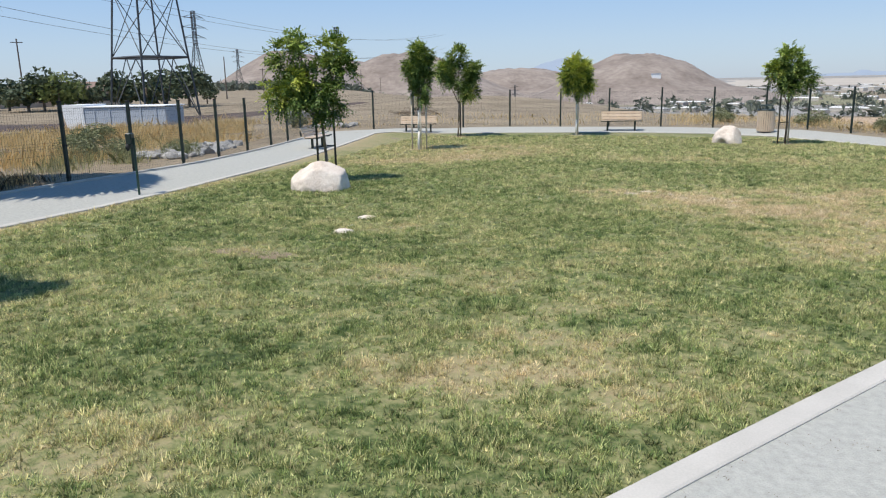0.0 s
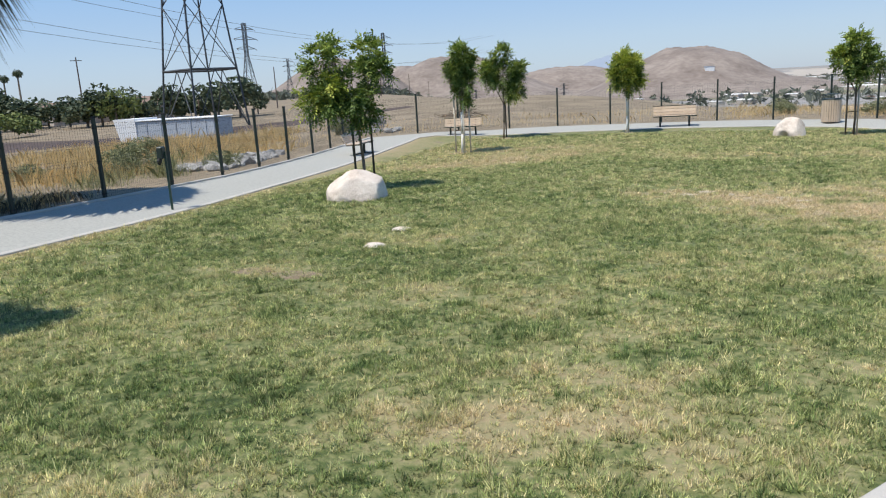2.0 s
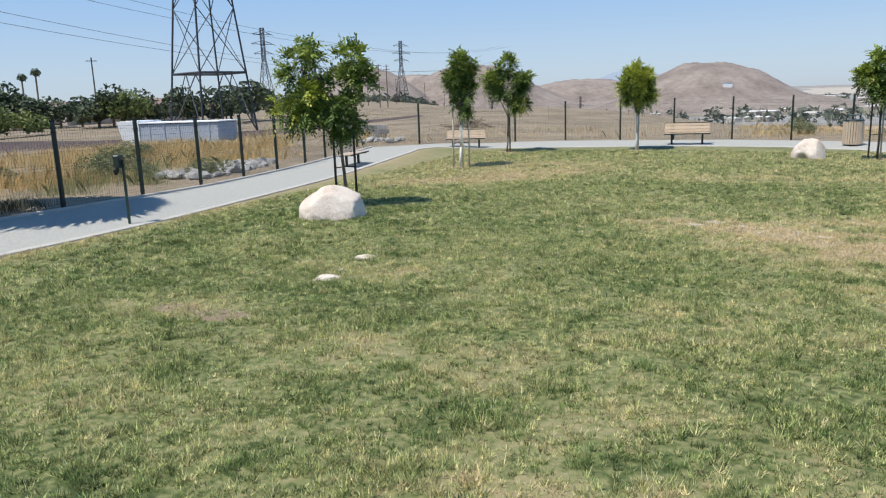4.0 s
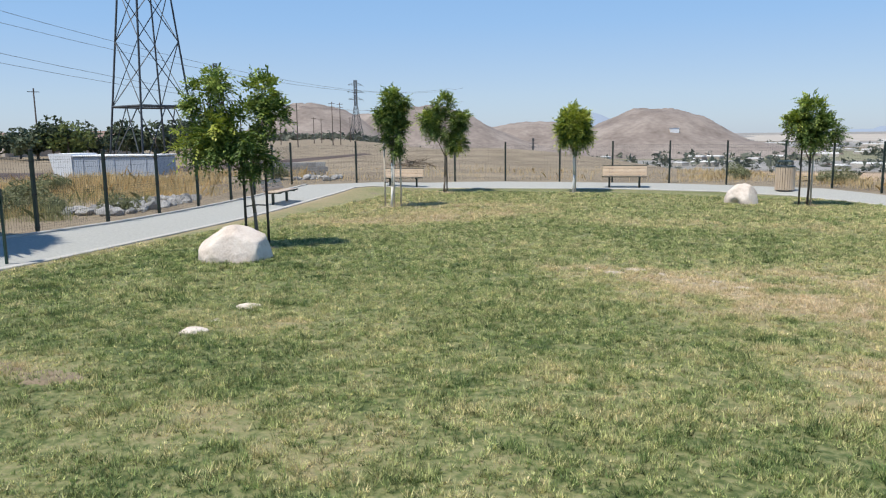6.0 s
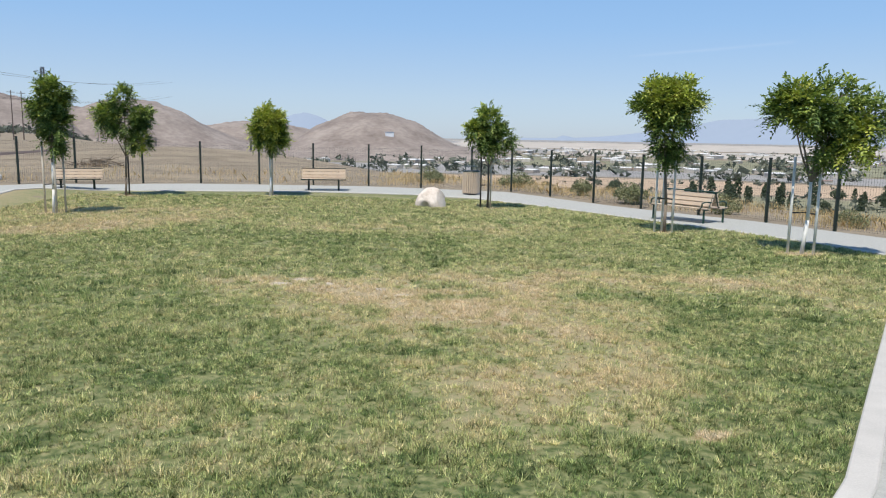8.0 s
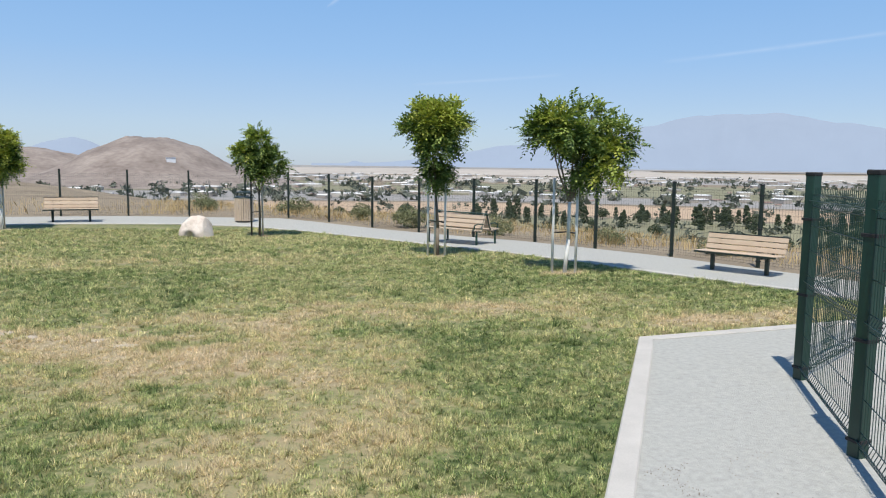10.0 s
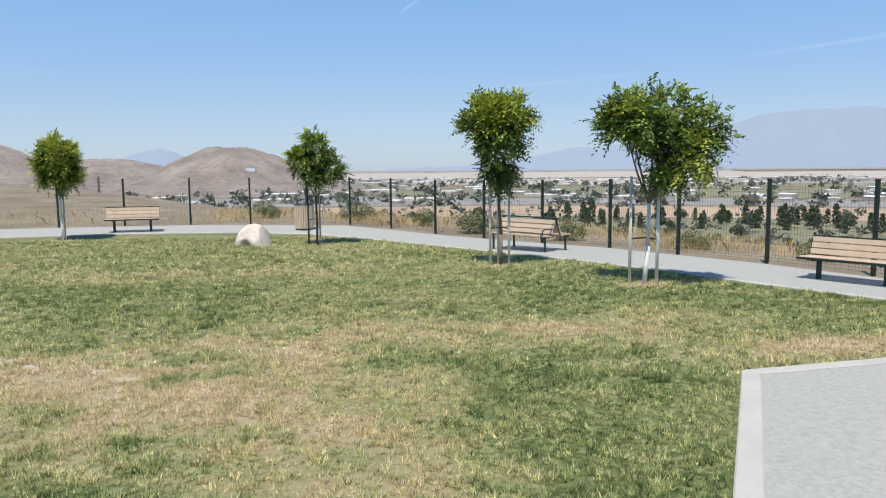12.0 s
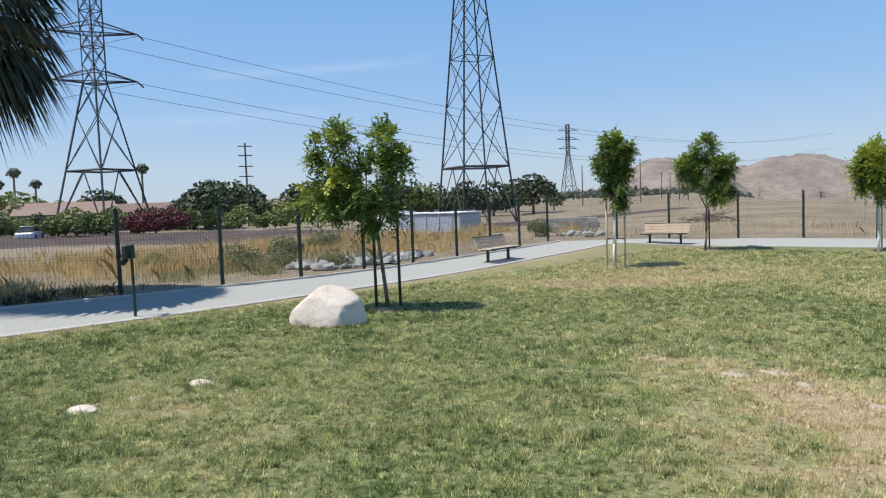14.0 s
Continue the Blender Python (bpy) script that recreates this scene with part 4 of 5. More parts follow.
M_HEDGE = leafy("bright_hedge", [(0.09, 0.12, 0.035), (0.17, 0.21, 0.06), (0.26, 0.29, 0.10)])
M_RED = leafy("red_blossom", [(0.09, 0.018, 0.025), (0.15, 0.035, 0.045), (0.20, 0.07, 0.07)])
HEDGE = clump_mesh(8, 260, 0.055, WIDE, M_HEDGE)
RED = clump_mesh(9, 200, 0.055, WIDE, M_RED)
TRUNK = tube(bmesh.new(), (0, 0, -0.05), (0, 0, 0.5), 0.03, 0.018, 6)
TRUNK_ME = bpy.data.meshes.new("trunk")
TRUNK.to_mesh(TRUNK_ME)
TRUNK.free()
TRUNK_ME.materials.append(M_BARK)


def plant(name, mesh, x, y, size, turn, label, category, group, wide=1.0, trunk=True, z=None):
    t = thing(name, label, category, group, m=pose(x, y, land_z(x, y) if z is None else z, 0, 0, turn) @ Matrix.Diagonal((size * wide, size * wide, size, 1)))
    new("crown", mesh).parent = t
    if trunk:
        new("trunk", TRUNK_ME).parent = t
    return t


rng = np.random.default_rng(21)
az = 35.0
while az < 84:
    d = rng.uniform(96, 128)
    x, y = placed(az, d)
    tall = rng.choice([3.6, 4.6, 5.4, 6.4, 8.2]) * rng.uniform(0.9, 1.1) * (0.72 if az < 38 else 0.84 if az < 54 else 0.8)
    plant("tree", (CROWNS + [HEDGE])[rng.integers(4)], x, y, tall, rng.uniform(0, 360), "dark green broad tree behind the houses", "tree", "trees beyond the field", rng.uniform(1.0, 1.5))
    az += rng.uniform(0.8, 1.5)
for az in np.arange(52, 84, 1.7):
    x, y = placed(az + rng.uniform(-0.4, 0.4), rng.uniform(84, 90))
    plant("hedge_shrub", HEDGE, x, y, rng.uniform(1.8, 3.8), rng.uniform(0, 360), "rounded bright green hedge shrub", "shrub", "hedge beyond the field", 1.25, False)
for az, d in ((63.2, 80), (64.4, 79), (65.4, 81)):
    x, y = placed(az, d)
    plant("flowering_shrub", RED, x, y, 3.2, az * 7, "dark red flowering shrub beside the hedge", "shrub", "red shrubs", 1.0, False)


def far_palm(az, d, h):
    x, y = placed(az, d)
    t = thing("tall_palm", "tall thin palm on the skyline", "palm tree", "far palms", m=pose(x, y, land_z(x, y)))
    part("trunk", tube(bmesh.new(), (0, 0, 0), (0.3, 0, h), 0.3, 0.2, 6), M_BARK, t)
    crown = new("crown", CROWNS[0])
    crown.parent = t
    crown.matrix_local = pose(0.3, 0, h - 1.2) @ Matrix.Diagonal((3.4, 3.4, 3.0, 1))


for az, d, h in ((74.6, 190, 9), (73.6, 180, 11), (72.4, 200, 9.5), (75.6, 210, 8), (65.6, 170, 11), (61.2, 190, 8), (49.6, 230, 12), (50.4, 240, 11)):
    far_palm(az, d, h)


# ---- houses, sheds and the trailer ----
def gable(w, d, h, rise):
    walls = box(bmesh.new(), (w, d, h), (0, 0, h / 2))
    roof = bmesh.new()
    v = [roof.verts.new(p) for p in ((-w / 2 - 0.4, -d / 2 - 0.4, h), (w / 2 + 0.4, -d / 2 - 0.4, h), (w / 2 + 0.4, d / 2 + 0.4, h), (-w / 2 - 0.4, d / 2 + 0.4, h),
                                     (-w / 2, 0, h + rise), (w / 2, 0, h + rise))]
    for f in ((0, 1, 5, 4), (2, 3, 4, 5), (0, 4, 3), (1, 2, 5), (3, 2, 1, 0)):
        roof.faces.new([v[i] for i in f])
    out = []
    for bm, mat, nm in ((walls, M_STUCCO, "wall"), (roof, M_TILE, "roof")):
        me = bpy.data.meshes.new(nm)
        bm.to_mesh(me)
        bm.free()
        me.materials.append(mat)
        out.append(me)
    return out


M_PANE = material("dark_window_glass", [(0.02, 0.025, 0.03), (0.05, 0.06, 0.07)], 1.0, 0.15, bump=0.0, spec=0.6)
PANE = bpy.data.meshes.new("window")
PANE_BM = box(bmesh.new(), (1.3, 0.12, 1.1))
PANE_BM.to_mesh(PANE)
PANE_BM.free()
PANE.materials.append(M_PANE)
HOUSE = gable(11, 8, 2.3, 1.5)
for az, d in ((46.5, 140), (50.5, 150), (42.6, 135), (55.5, 150), (70.2, 104), (75.0, 106), (66.3, 112), (80, 106)):
    x, y = placed(az, d)
    t = thing("house", "low stucco house with terracotta tile roof among trees", "house", "houses beyond the field", m=pose(x, y, land_z(x, y), 0, 0, az + rng.uniform(-12, 12)))
    for me in HOUSE:
        new(me.name.split(".")[0], me).parent = t
    for wx in (-4.4, -1.4, 1.8, 4.6):
        w = new("window", PANE)
        w.parent, w.location = t, (wx, -4.02, 1.3)


def trailer():
    t = thing("site_trailer", "white and pale grey site trailer beyond the fence", "trailer", m=pose(-33.2, 38.7, -1.45, 0, 0, 8) @ Matrix.Diagonal((1.04, 1, 0.84, 1)))
    # the body's blue-grey takes in the shade on its long side
    part("body", box(bmesh.new(), (5.4, 2.4, 2.5), (0.3, 0, 1.25), bevel=0.05), M_GREYWALL, t)
    bm = bmesh.new()
    lo = [(-3.3, -1.22), (-2.3, -1.22), (-2.3, 1.22), (-3.3, 1.22)]
    hi = [(-3.8, -1.3), (-2.3, -1.3), (-2.3, 1.3), (-3.8, 1.3)]
    a = [bm.verts.new((x, y, 0.1)) for x, y in lo]
    b = [bm.verts.new((x, y, 2.75)) for x, y in hi]
    bm.faces.new(b)
    bm.faces.new(a[::-1])
    for k in range(4):
        bm.faces.new((a[k], a[(k + 1) % 4], b[(k + 1) % 4], b[k]))
    part("front_end", bm, M_WHITE, t, "white flared front end")
    part("roof_edge", box(bmesh.new(), (6.8, 2.55, 0.1), (-0.35, 0, 2.58), bevel=0.02), M_WHITE, t)
    for x in (-1.6, -0.6, 0.4, 1.4, 2.4):
        part("panel_rib", box(bmesh.new(), (0.06, 0.05, 2.35), (x, -1.22, 1.25)), M_GREYWALL, t)


trailer()

def parked_car(az, d, turn):
    """A small saloon: a lofted body with a narrower glasshouse, on four wheels."""
    x, y = placed(az, d)
    t = thing("car", "white car parked by the houses beyond the field", "car", m=pose(x, y, land_z(x, y), 0, 0, turn))
    for nm, mat, rings in (("body", M_WHITE, [(-2.1, 0.75, 0.35, 0.7), (-1.9, 0.84, 0.25, 0.85), (-0.9, 0.88, 0.22, 0.9), (1.0, 0.88, 0.22, 0.92), (1.9, 0.84, 0.25, 0.82), (2.15, 0.72, 0.35, 0.65)]),
                           ("glasshouse", M_PANE, [(-1.5, 0.74, 0.86, 0.92), (-0.9, 0.66, 0.88, 1.38), (0.4, 0.66, 0.88, 1.42), (1.2, 0.74, 0.88, 0.93)])):
        bm, last = bmesh.new(), None
        for px, w, lo, hi in rings:
            ring = [bm.verts.new(p) for p in ((px, -w, lo), (px, w, lo), (px, w * 0.95, hi), (px, -w * 0.95, hi))]
            if last:
                for q in range(4):
                    bm.faces.new((last[q], last[(q + 1) % 4], ring[(q + 1) % 4], ring[q]))
            else:
                bm.faces.new(ring[::-1])
            last = ring
        bm.faces.new(last)
        bmesh.ops.recalc_face_normals(bm, faces=bm.faces)
        part(nm, bm, mat, t)
    part("roof", box(bmesh.new(), (1.5, 1.24, 0.05), (-0.25, 0, 1.42), bevel=0.02), M_WHITE, t)
    for px in (-1.3, 1.3):
        for side in (-1, 1):
            part("wheel", tube(bmesh.new(), (px, side * 0.72, 0.31), (px, side * 0.9, 0.31), 0.31, 0.31, 16), M_RUBBER, t)


parked_car(72.4, 83, 150)

# ---- dark graded strip and dry flats to the west ----
M_SOIL = material("dark_graded_soil", [(0.05, 0.036, 0.033), (0.085, 0.062, 0.054), (0.13, 0.10, 0.088)], 0.2, 0.95, bump=0.5, fine=6.0, depth=0.05)


def sheet(name, left, right, n, lift, mat, label):
    verts, faces, m = [], [], 14
    for (x0, y0), (x1, y1) in zip(resample(left, n), resample(right, n)):
        for k in range(m + 1):
            x, y = x0 + (x1 - x0) * k / m, y0 + (y1 - y0) * k / m
            verts.append((x, y, land_z(x, y) + lift * math.sin(math.pi * min(max(k / m, 0.0), 1.0)) - 0.05 * (k in (0, m))))
    for j in range(n - 1):
        for k in range(m):
            o = j * (m + 1) + k
            faces.append((o, o + 1, o + m + 2, o + m + 1))
    ob = raw(name, verts, faces, mat)
    ob.data.shade_smooth()
    return tagged(ob, label, "ground", kind="structure")


sheet("road_graded", [(-70, 5), (-56, 22.6), (-44.5, 29.6), (-35.5, 37), (-29, 46), (-24, 58)], [(-120, 20), (-95, 40), (-64, 44), (-48, 47.5), (-36.5, 52), (-27.5, 60)], 60, 0.25, M_SOIL,
      "bare dark brown graded strip beyond the dry grass")

# ---- dry grass, scrub and rubble along the fence ----
def blades(name, xs, ys, zs, length, width, lean, seed, mat, dry=False, heading=None, tone=None, thirst=0.0, grow=1.0):
    """Thin bent blades, two joined triangles each, as one mesh."""
    g = np.random.default_rng(seed)
    n = len(xs)
    a, b = g.uniform(0, 2 * np.pi, n), g.uniform(0, 2 * np.pi, n)
    ln = length * g.uniform(0.6, 1.3, n) * (0.7 + 0.6 * vnoise(xs * 6 + 50, ys * 6))
    tilt = lean * g.uniform(0.3, 1.2, n)
    if heading is not None:
        b = heading + g.normal(0, 0.5, n)
        a = b + np.pi / 2 + g.normal(0, 0.6, n)
    ln = ln * grow
    base = np.stack([xs, ys, zs], 1)
    side = np.stack([np.cos(a), np.sin(a), np.zeros(n)], 1) * (width * g.uniform(0.7, 1.3, n))[:, None] / 2
    lean_v = np.stack([np.cos(b), np.sin(b), np.zeros(n)], 1)
    up = np.array([0, 0, 1.0])
    mid = base + up * (ln * 0.55 * np.cos(tilt * 0.6))[:, None] + lean_v * (ln * 0.55 * np.sin(tilt * 0.6))[:, None]
    tip = mid + up * (ln * 0.45 * np.cos(tilt * 1.5))[:, None] + lean_v * (ln * 0.45 * np.sin(tilt * 1.5))[:, None]
    m = 3 if dry else 5
    v = np.stack([base - side, base + side, tip] if dry else [base - side, base + side, mid + side * 0.8, tip, mid - side * 0.8], 1).reshape(-1, 3)
    me = bpy.data.meshes.new(name)
    me.vertices.add(m * n)
    me.vertices.foreach_set("co", v.astype(np.float32).ravel())
    me.loops.add(m * n)
    me.loops.foreach_set("vertex_index", np.arange(m * n, dtype=np.int32))
    me.polygons.add(n)
    me.polygons.foreach_set("loop_start", np.arange(0, m * n, m, dtype=np.int32))
    me.polygons.foreach_set("loop_total", np.full(n, m, np.int32))
    me.update(calc_edges=True)
    me.materials.append(mat)
    if dry:
        at = me.attributes.new("dry", "FLOAT", "POINT")
        d = dryness(xs, ys) + g.normal(0, 0.07, n) + thirst
        at.data.foreach_set("value", np.repeat(np.clip(d, 0, 1), m).astype(np.float32))
    if tone is not None:
        at = me.attributes.new("tone", "FLOAT", "POINT")
        at.data.foreach_set("value", np.repeat(tone, m).astype(np.float32))
    return new(name, me)


def scatter(n, inside, seed, x0, x1, y0, y1, thin=None):
    g = np.random.default_rng(seed)
    xs, ys = g.uniform(x0, x1, n), g.uniform(y0, y1, n)
    keep = inside(xs, ys)
    if thin is not None:
        keep &= g.random(n) < thin(xs, ys)
    return xs[keep], ys[keep]


def line_x(points, ys):
    p = sorted(points, key=lambda q: q[1])
    return np.interp(ys, [q[1] for q in p], [q[0] for q in p])


FW = [p for p in POSTS[:13]]
xs, ys = scatter(300000, lambda x, y: x < line_x(FW, y) - 0.3 - 0.9 * np.clip((y - 8) / 3, 0, 1), 31, -27, -11.2, -2, 30,
                 lambda x, y: np.clip(vnoise(x * 0.45, y * 0.45) * 3.2 - 0.95, 0, 1) * np.clip(1.15 - (-12 - x) / 16, 0.12, 1) * (0.35 + 0.65 * (vnoise(x * 2.2, y * 2.2) > 0.45)))
zs = np.array([land_z(a, b) for a, b in zip(xs, ys)]) - 0.02
tagged(blades("dry_grass", xs, ys, zs, 0.4, 0.0075, 0.55, 32, M_STRAW, grow=0.55 + 0.9 * vnoise(xs * 0.9 + 3, ys * 0.9)), "tall straw-coloured dry grass beyond the fence", "grass", kind="stuff")
FE = POSTS[13:]


def beyond(x, y):
    """Past the north and east fence, on the lip of the slope."""
    cx, cy = -1.5, 14.0
    ang = np.arctan2(y - cy, x - cx)
    pa = np.array([math.atan2(p[1] - cy, p[0] - cx) for p in FE])
    pr = np.array([math.hypot(p[0] - cx, p[1] - cy) for p in FE])
    o = np.argsort(pa)
    r = np.hypot(x - cx, y - cy)
    lim = np.interp(ang, pa[o], pr[o])
    return (r > lim + 0.3) & (r < lim + 9)


xs, ys = scatter(150000, beyond, 33, -16, 28, 4, 44, lambda x, y: np.clip(vnoise(x * 0.7 + 9, y * 0.7) * 2.2 - 0.6, 0, 1) * np.where(x < 0, 0.25, 1.0))
zs = np.array([land_z(a, b) for a, b in zip(xs, ys)]) - 0.02
tagged(blades("dry_grass", xs, ys, zs, 0.3, 0.0075, 0.6, 34, M_STRAW), "dry straw-coloured grass on the slope's lip", "grass", kind="stuff")

for x, y, h, w in ((-15.2, 13.6, 0.95, 1.3), (-14.4, 14.3, 0.8, 1.2), (-17.5, 16.5, 1.0, 1.4), (-16.5, 12.0, 0.7, 1.3), (-13.0, 15.0, 0.7, 1.2), (-19.5, 19.5, 1.0, 1.5), (-15.3, 26.6, 1.0, 1.1),
                   (7.9, 23.4, 0.95, 1.3), (7.1, 26.2, 0.8, 1.2), (9.6, 20.6, 0.8, 1.2), (5.4, 29.4, 0.9, 1.4), (11.4, 17.6, 0.6, 1.3), (12.2, 14.6, 0.6, 1.2), (2.2, 31.5, 0.9, 1.4)):
    plant("scrub_bush", BUSHES[int(abs(x) * 10) % 2], x, y, h, x * 40, "grey-green scrub bush in the dry grass", "bush", "scrub beyond the fence", w, False)

M_WEED = leafy("feathery_weeds", [(0.20, 0.22, 0.09), (0.32, 0.32, 0.15), (0.45, 0.41, 0.22)], 0.4, 0.3)


def weeds(spots, each, seed):
    """Stems scattered about the given spots (x, y, radius), outside the fence."""
    g = np.random.default_rng(seed)
    px, py = [], []
    for x, y, r in spots:
        px.append(x + g.normal(0, r * 0.5, each))
        py.append(y + g.normal(0, r * 0.5, each))
    px, py = np.concatenate(px), np.concatenate(py)
    keep = px < line_x(FW, py) - 0.2
    px, py = px[keep], py[keep]
    return px, py, np.array([land_z(a, b) for a, b in zip(px, py)]) - 0.02


xs, ys, zs = weeds([(-13.4, 11.0, 0.7), (-14.3, 12.6, 0.9), (-13.2, 13.1, 0.5), (-15.6, 15.5, 1.0), (-16.8, 18.0, 1.1), (-14.2, 16.9, 0.6)], 420, 71)
tagged(blades("tall_weeds", xs, ys, zs, 0.42, 0.006, 0.75, 72, M_WEED), "feathery grey-green weeds standing in the dry grass", "weeds", kind="stuff")
# brown brush whose dark colour also paints the palm's shadow on this ground
M_DEAD_SHADED = leafy("dead_brush", [(0.05, 0.04, 0.022), (0.10, 0.078, 0.045), (0.18, 0.14, 0.08)], 0.4, 0.1)
xs, ys, zs = weeds([(-12.0, 5.6, 0.6), (-12.2, 6.7, 0.6), (-12.1, 7.7, 0.6), (-12.4, 8.8, 0.6), (-12.6, 4.6, 0.7)], 700, 73)
tagged(blades("dead_brush", xs, ys, zs, 0.22, 0.007, 0.8, 74, M_DEAD_SHADED), "dead brown brush along the fence, darkened for palm shade", "brush", kind="stuff")

# low block wall and a heap of cut brush past the corner of the fence
t = thing("block_wall", "low weathered grey block wall beyond the fence corner", "wall", m=pose(-15.6, 28.9, land_z(-15.6, 28.9), 0, 0, 25))
for row in range(3):
    for k in range(6):
        part("block", box(bmesh.new(), (0.39, 0.2, 0.19), ((k - 2.5) * 0.4 + 0.1 * (row % 2), 0, 0.1 + 0.2 * row), bevel=0.012), M_RUBBLE, t)
bm = bmesh.new()
for k in range(120):
    a, r = rng.uniform(0, 6.28), rng.uniform(0.1, 1.2)
    p = Vector((math.cos(a) * r, math.sin(a) * r * 0.5, rng.uniform(0, 0.35 * (1.3 - r))))
    tube(bm, p, p + Vector(rng.normal(size=3) * np.array([0.45, 0.3, 0.12])), 0.018, 0.008, 4)
ob = part("brush_heap", bm, M_BARK)
ob.matrix_world = pose(-13.2, 37, land_z(-13.2, 37) + 0.05)
tagged(ob, "dark heap of cut brush on the dry ground", "brush", kind="stuff")

RUBBLE = []
for k in range(5):
    bm = bmesh.new()
    bmesh.ops.create_icosphere(bm, subdivisions=2, radius=1.0)
    for v in bm.verts:
        c = v.co.copy()
        v.co = c * (1 + 0.5 * noise.noise(c * 1.3 + Vector((k * 5.1, 0, 0)))) * 1.0
        v.co.z *= 0.65
    me = bpy.data.meshes.new("rubble_rock")
    bm.to_mesh(me)
    bm.free()
    me.materials.append(M_RUBBLE)
    RUBBLE.append(me)
for k in range(140):
    f = rng.random()
    if k < 120:
        x, y = -12.5 - 1.5 * rng.random() - 0.7 * f, 14.2 + 4.6 * f
    else:
        x, y = -14.6 + 1.7 * rng.random(), 26.4 + 1.3 * rng.random()
    r = rng.uniform(0.08, 0.2)
    ob = new("rubble_rock", RUBBLE[k % 5])
    ob.matrix_world = pose(x, y, land_z(x, y) + r * 0.3, rng.uniform(-30, 30), rng.uniform(-30, 30), rng.uniform(0, 360)) @ Matrix.Diagonal((r, r * rng.uniform(0.7, 1.2), r, 1))
    tagged(ob, "angular pale grey rubble rock beside the fence", "rock", "rubble along the fence")


# ---- distant hills and mountain ----
def hill(name, az, dist, width, depth, top, base, label, mat, seed, power=2.4, east=None):
    """A worn hill whose crest stands at height top, on land at height base."""
    verts, faces, n, m = [], [], 110, 44
    c, s = math.cos(radians(az)), math.sin(radians(az))
    cx, cy = -s * dist, c * dist
    for j in range(m + 1):
        for i in range(n + 1):
            u, v = -1.9 + 3.8 * i / n, -1.9 + 3.8 * j / m
            h = math.exp(-(math.hypot(u, v) ** power) * 0.75)
            p = Vector((u * 1.6 + seed, v * 1.6, seed))
            h *= 1 + 0.07 * noise.noise(p) + 0.05 * noise.noise(p * 2.6) + 0.035 * noise.noise(p * 6.5) + 0.02 * noise.noise(p * 14)
            lx, ly = u * (width if u < 0 or not east else east), v * depth
            px, py = cx + lx * c - ly * s, cy + lx * s + ly * c
            foot = min(base, land_z(px, py)) - 3
            verts.append((px, py, foot + (top - foot) * h))
    for j in range(m):
        for i in range(n):
            o = j * (n + 1) + i
            faces.append((o, o + 1, o + n + 2, o + n + 1))
    ob = raw(name, verts, faces, mat)
    ob.data.shade_smooth()
    return tagged(ob, label, "hill", kind="structure")


# distance haze painted in: blue-grey base with a bluish glow of its own
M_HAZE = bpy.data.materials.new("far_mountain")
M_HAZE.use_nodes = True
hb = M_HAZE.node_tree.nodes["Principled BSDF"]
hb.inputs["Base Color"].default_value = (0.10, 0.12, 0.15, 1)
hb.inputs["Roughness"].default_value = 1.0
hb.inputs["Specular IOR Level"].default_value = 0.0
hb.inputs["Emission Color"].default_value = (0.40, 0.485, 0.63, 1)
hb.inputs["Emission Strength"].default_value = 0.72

hill("hill_west", 27.3, 1500, 95, 150, 65, -3, "dry brown hill on the skyline", M_HILL, 1.3, 2.4, 131)
hill("hill_northwest", 18.7, 1600, 170, 160, 60, -36, "dry brown hill on the skyline", M_HILL, 4.1)
hill("hill_saddle", 23.0, 1750, 150, 120, 49, -36, "low dry brown hill on the skyline", M_HILL, 6.2)
hill("hill_low", 10.0, 1750, 190, 150, 28, -36, "low dry brown hill on the skyline", M_HILL, 7.7)
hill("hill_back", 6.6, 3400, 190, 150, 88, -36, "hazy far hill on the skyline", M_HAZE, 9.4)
hill("hill_broad", 1.5, 1350, 124, 170, 41, -36, "broad bare brown hill above the valley", M_HILL, 2.2, 2.4, 132)
hill("hill_shoulder", -3.2, 1300, 110, 150, -12, -36, "bare brown hill shoulder above the valley", M_HILL, 5.2)


def mountain():
    """The far range, a backdrop: a long crest with spurs."""
    verts, faces, n, m = [], [], 240, 10
    for j in range(m + 1):
        for i in range(n + 1):
            az = -10 - 75 * i / n
            crest = 3.75 * math.exp(-(((az + 41) / 11.5) ** 2) * 0.8) + 0.9 * math.exp(-(((az + 58) / 12) ** 2)) + 0.7 * math.exp(-(((az + 24) / 6) ** 2))
            crest += (0.22 * noise.noise(Vector((az * 0.35, 0, 0))) + 0.09 * noise.noise(Vector((az * 1.1, 2, 0)))) * min(1, crest)
            f = j / m
            d = 4400 + 350 * f
            x, y = placed(az, d)
            z = -60 + (60 + d * math.tan(radians(crest))) * f**0.8 + 45 * noise.noise(Vector((az * 0.8, f * 3, 1))) * f * (1 - f) * 4
            verts.append((x, y, z))
    for j in range(m):
        for i in range(n):
            o = j * (n + 1) + i
            faces.append((o, o + 1, o + n + 2, o + n + 1))
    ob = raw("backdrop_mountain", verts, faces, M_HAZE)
    ob.data.shade_smooth()
    tagged(ob, "pale blue hazy mountain range on the horizon", "mountain", kind="structure")


mountain()

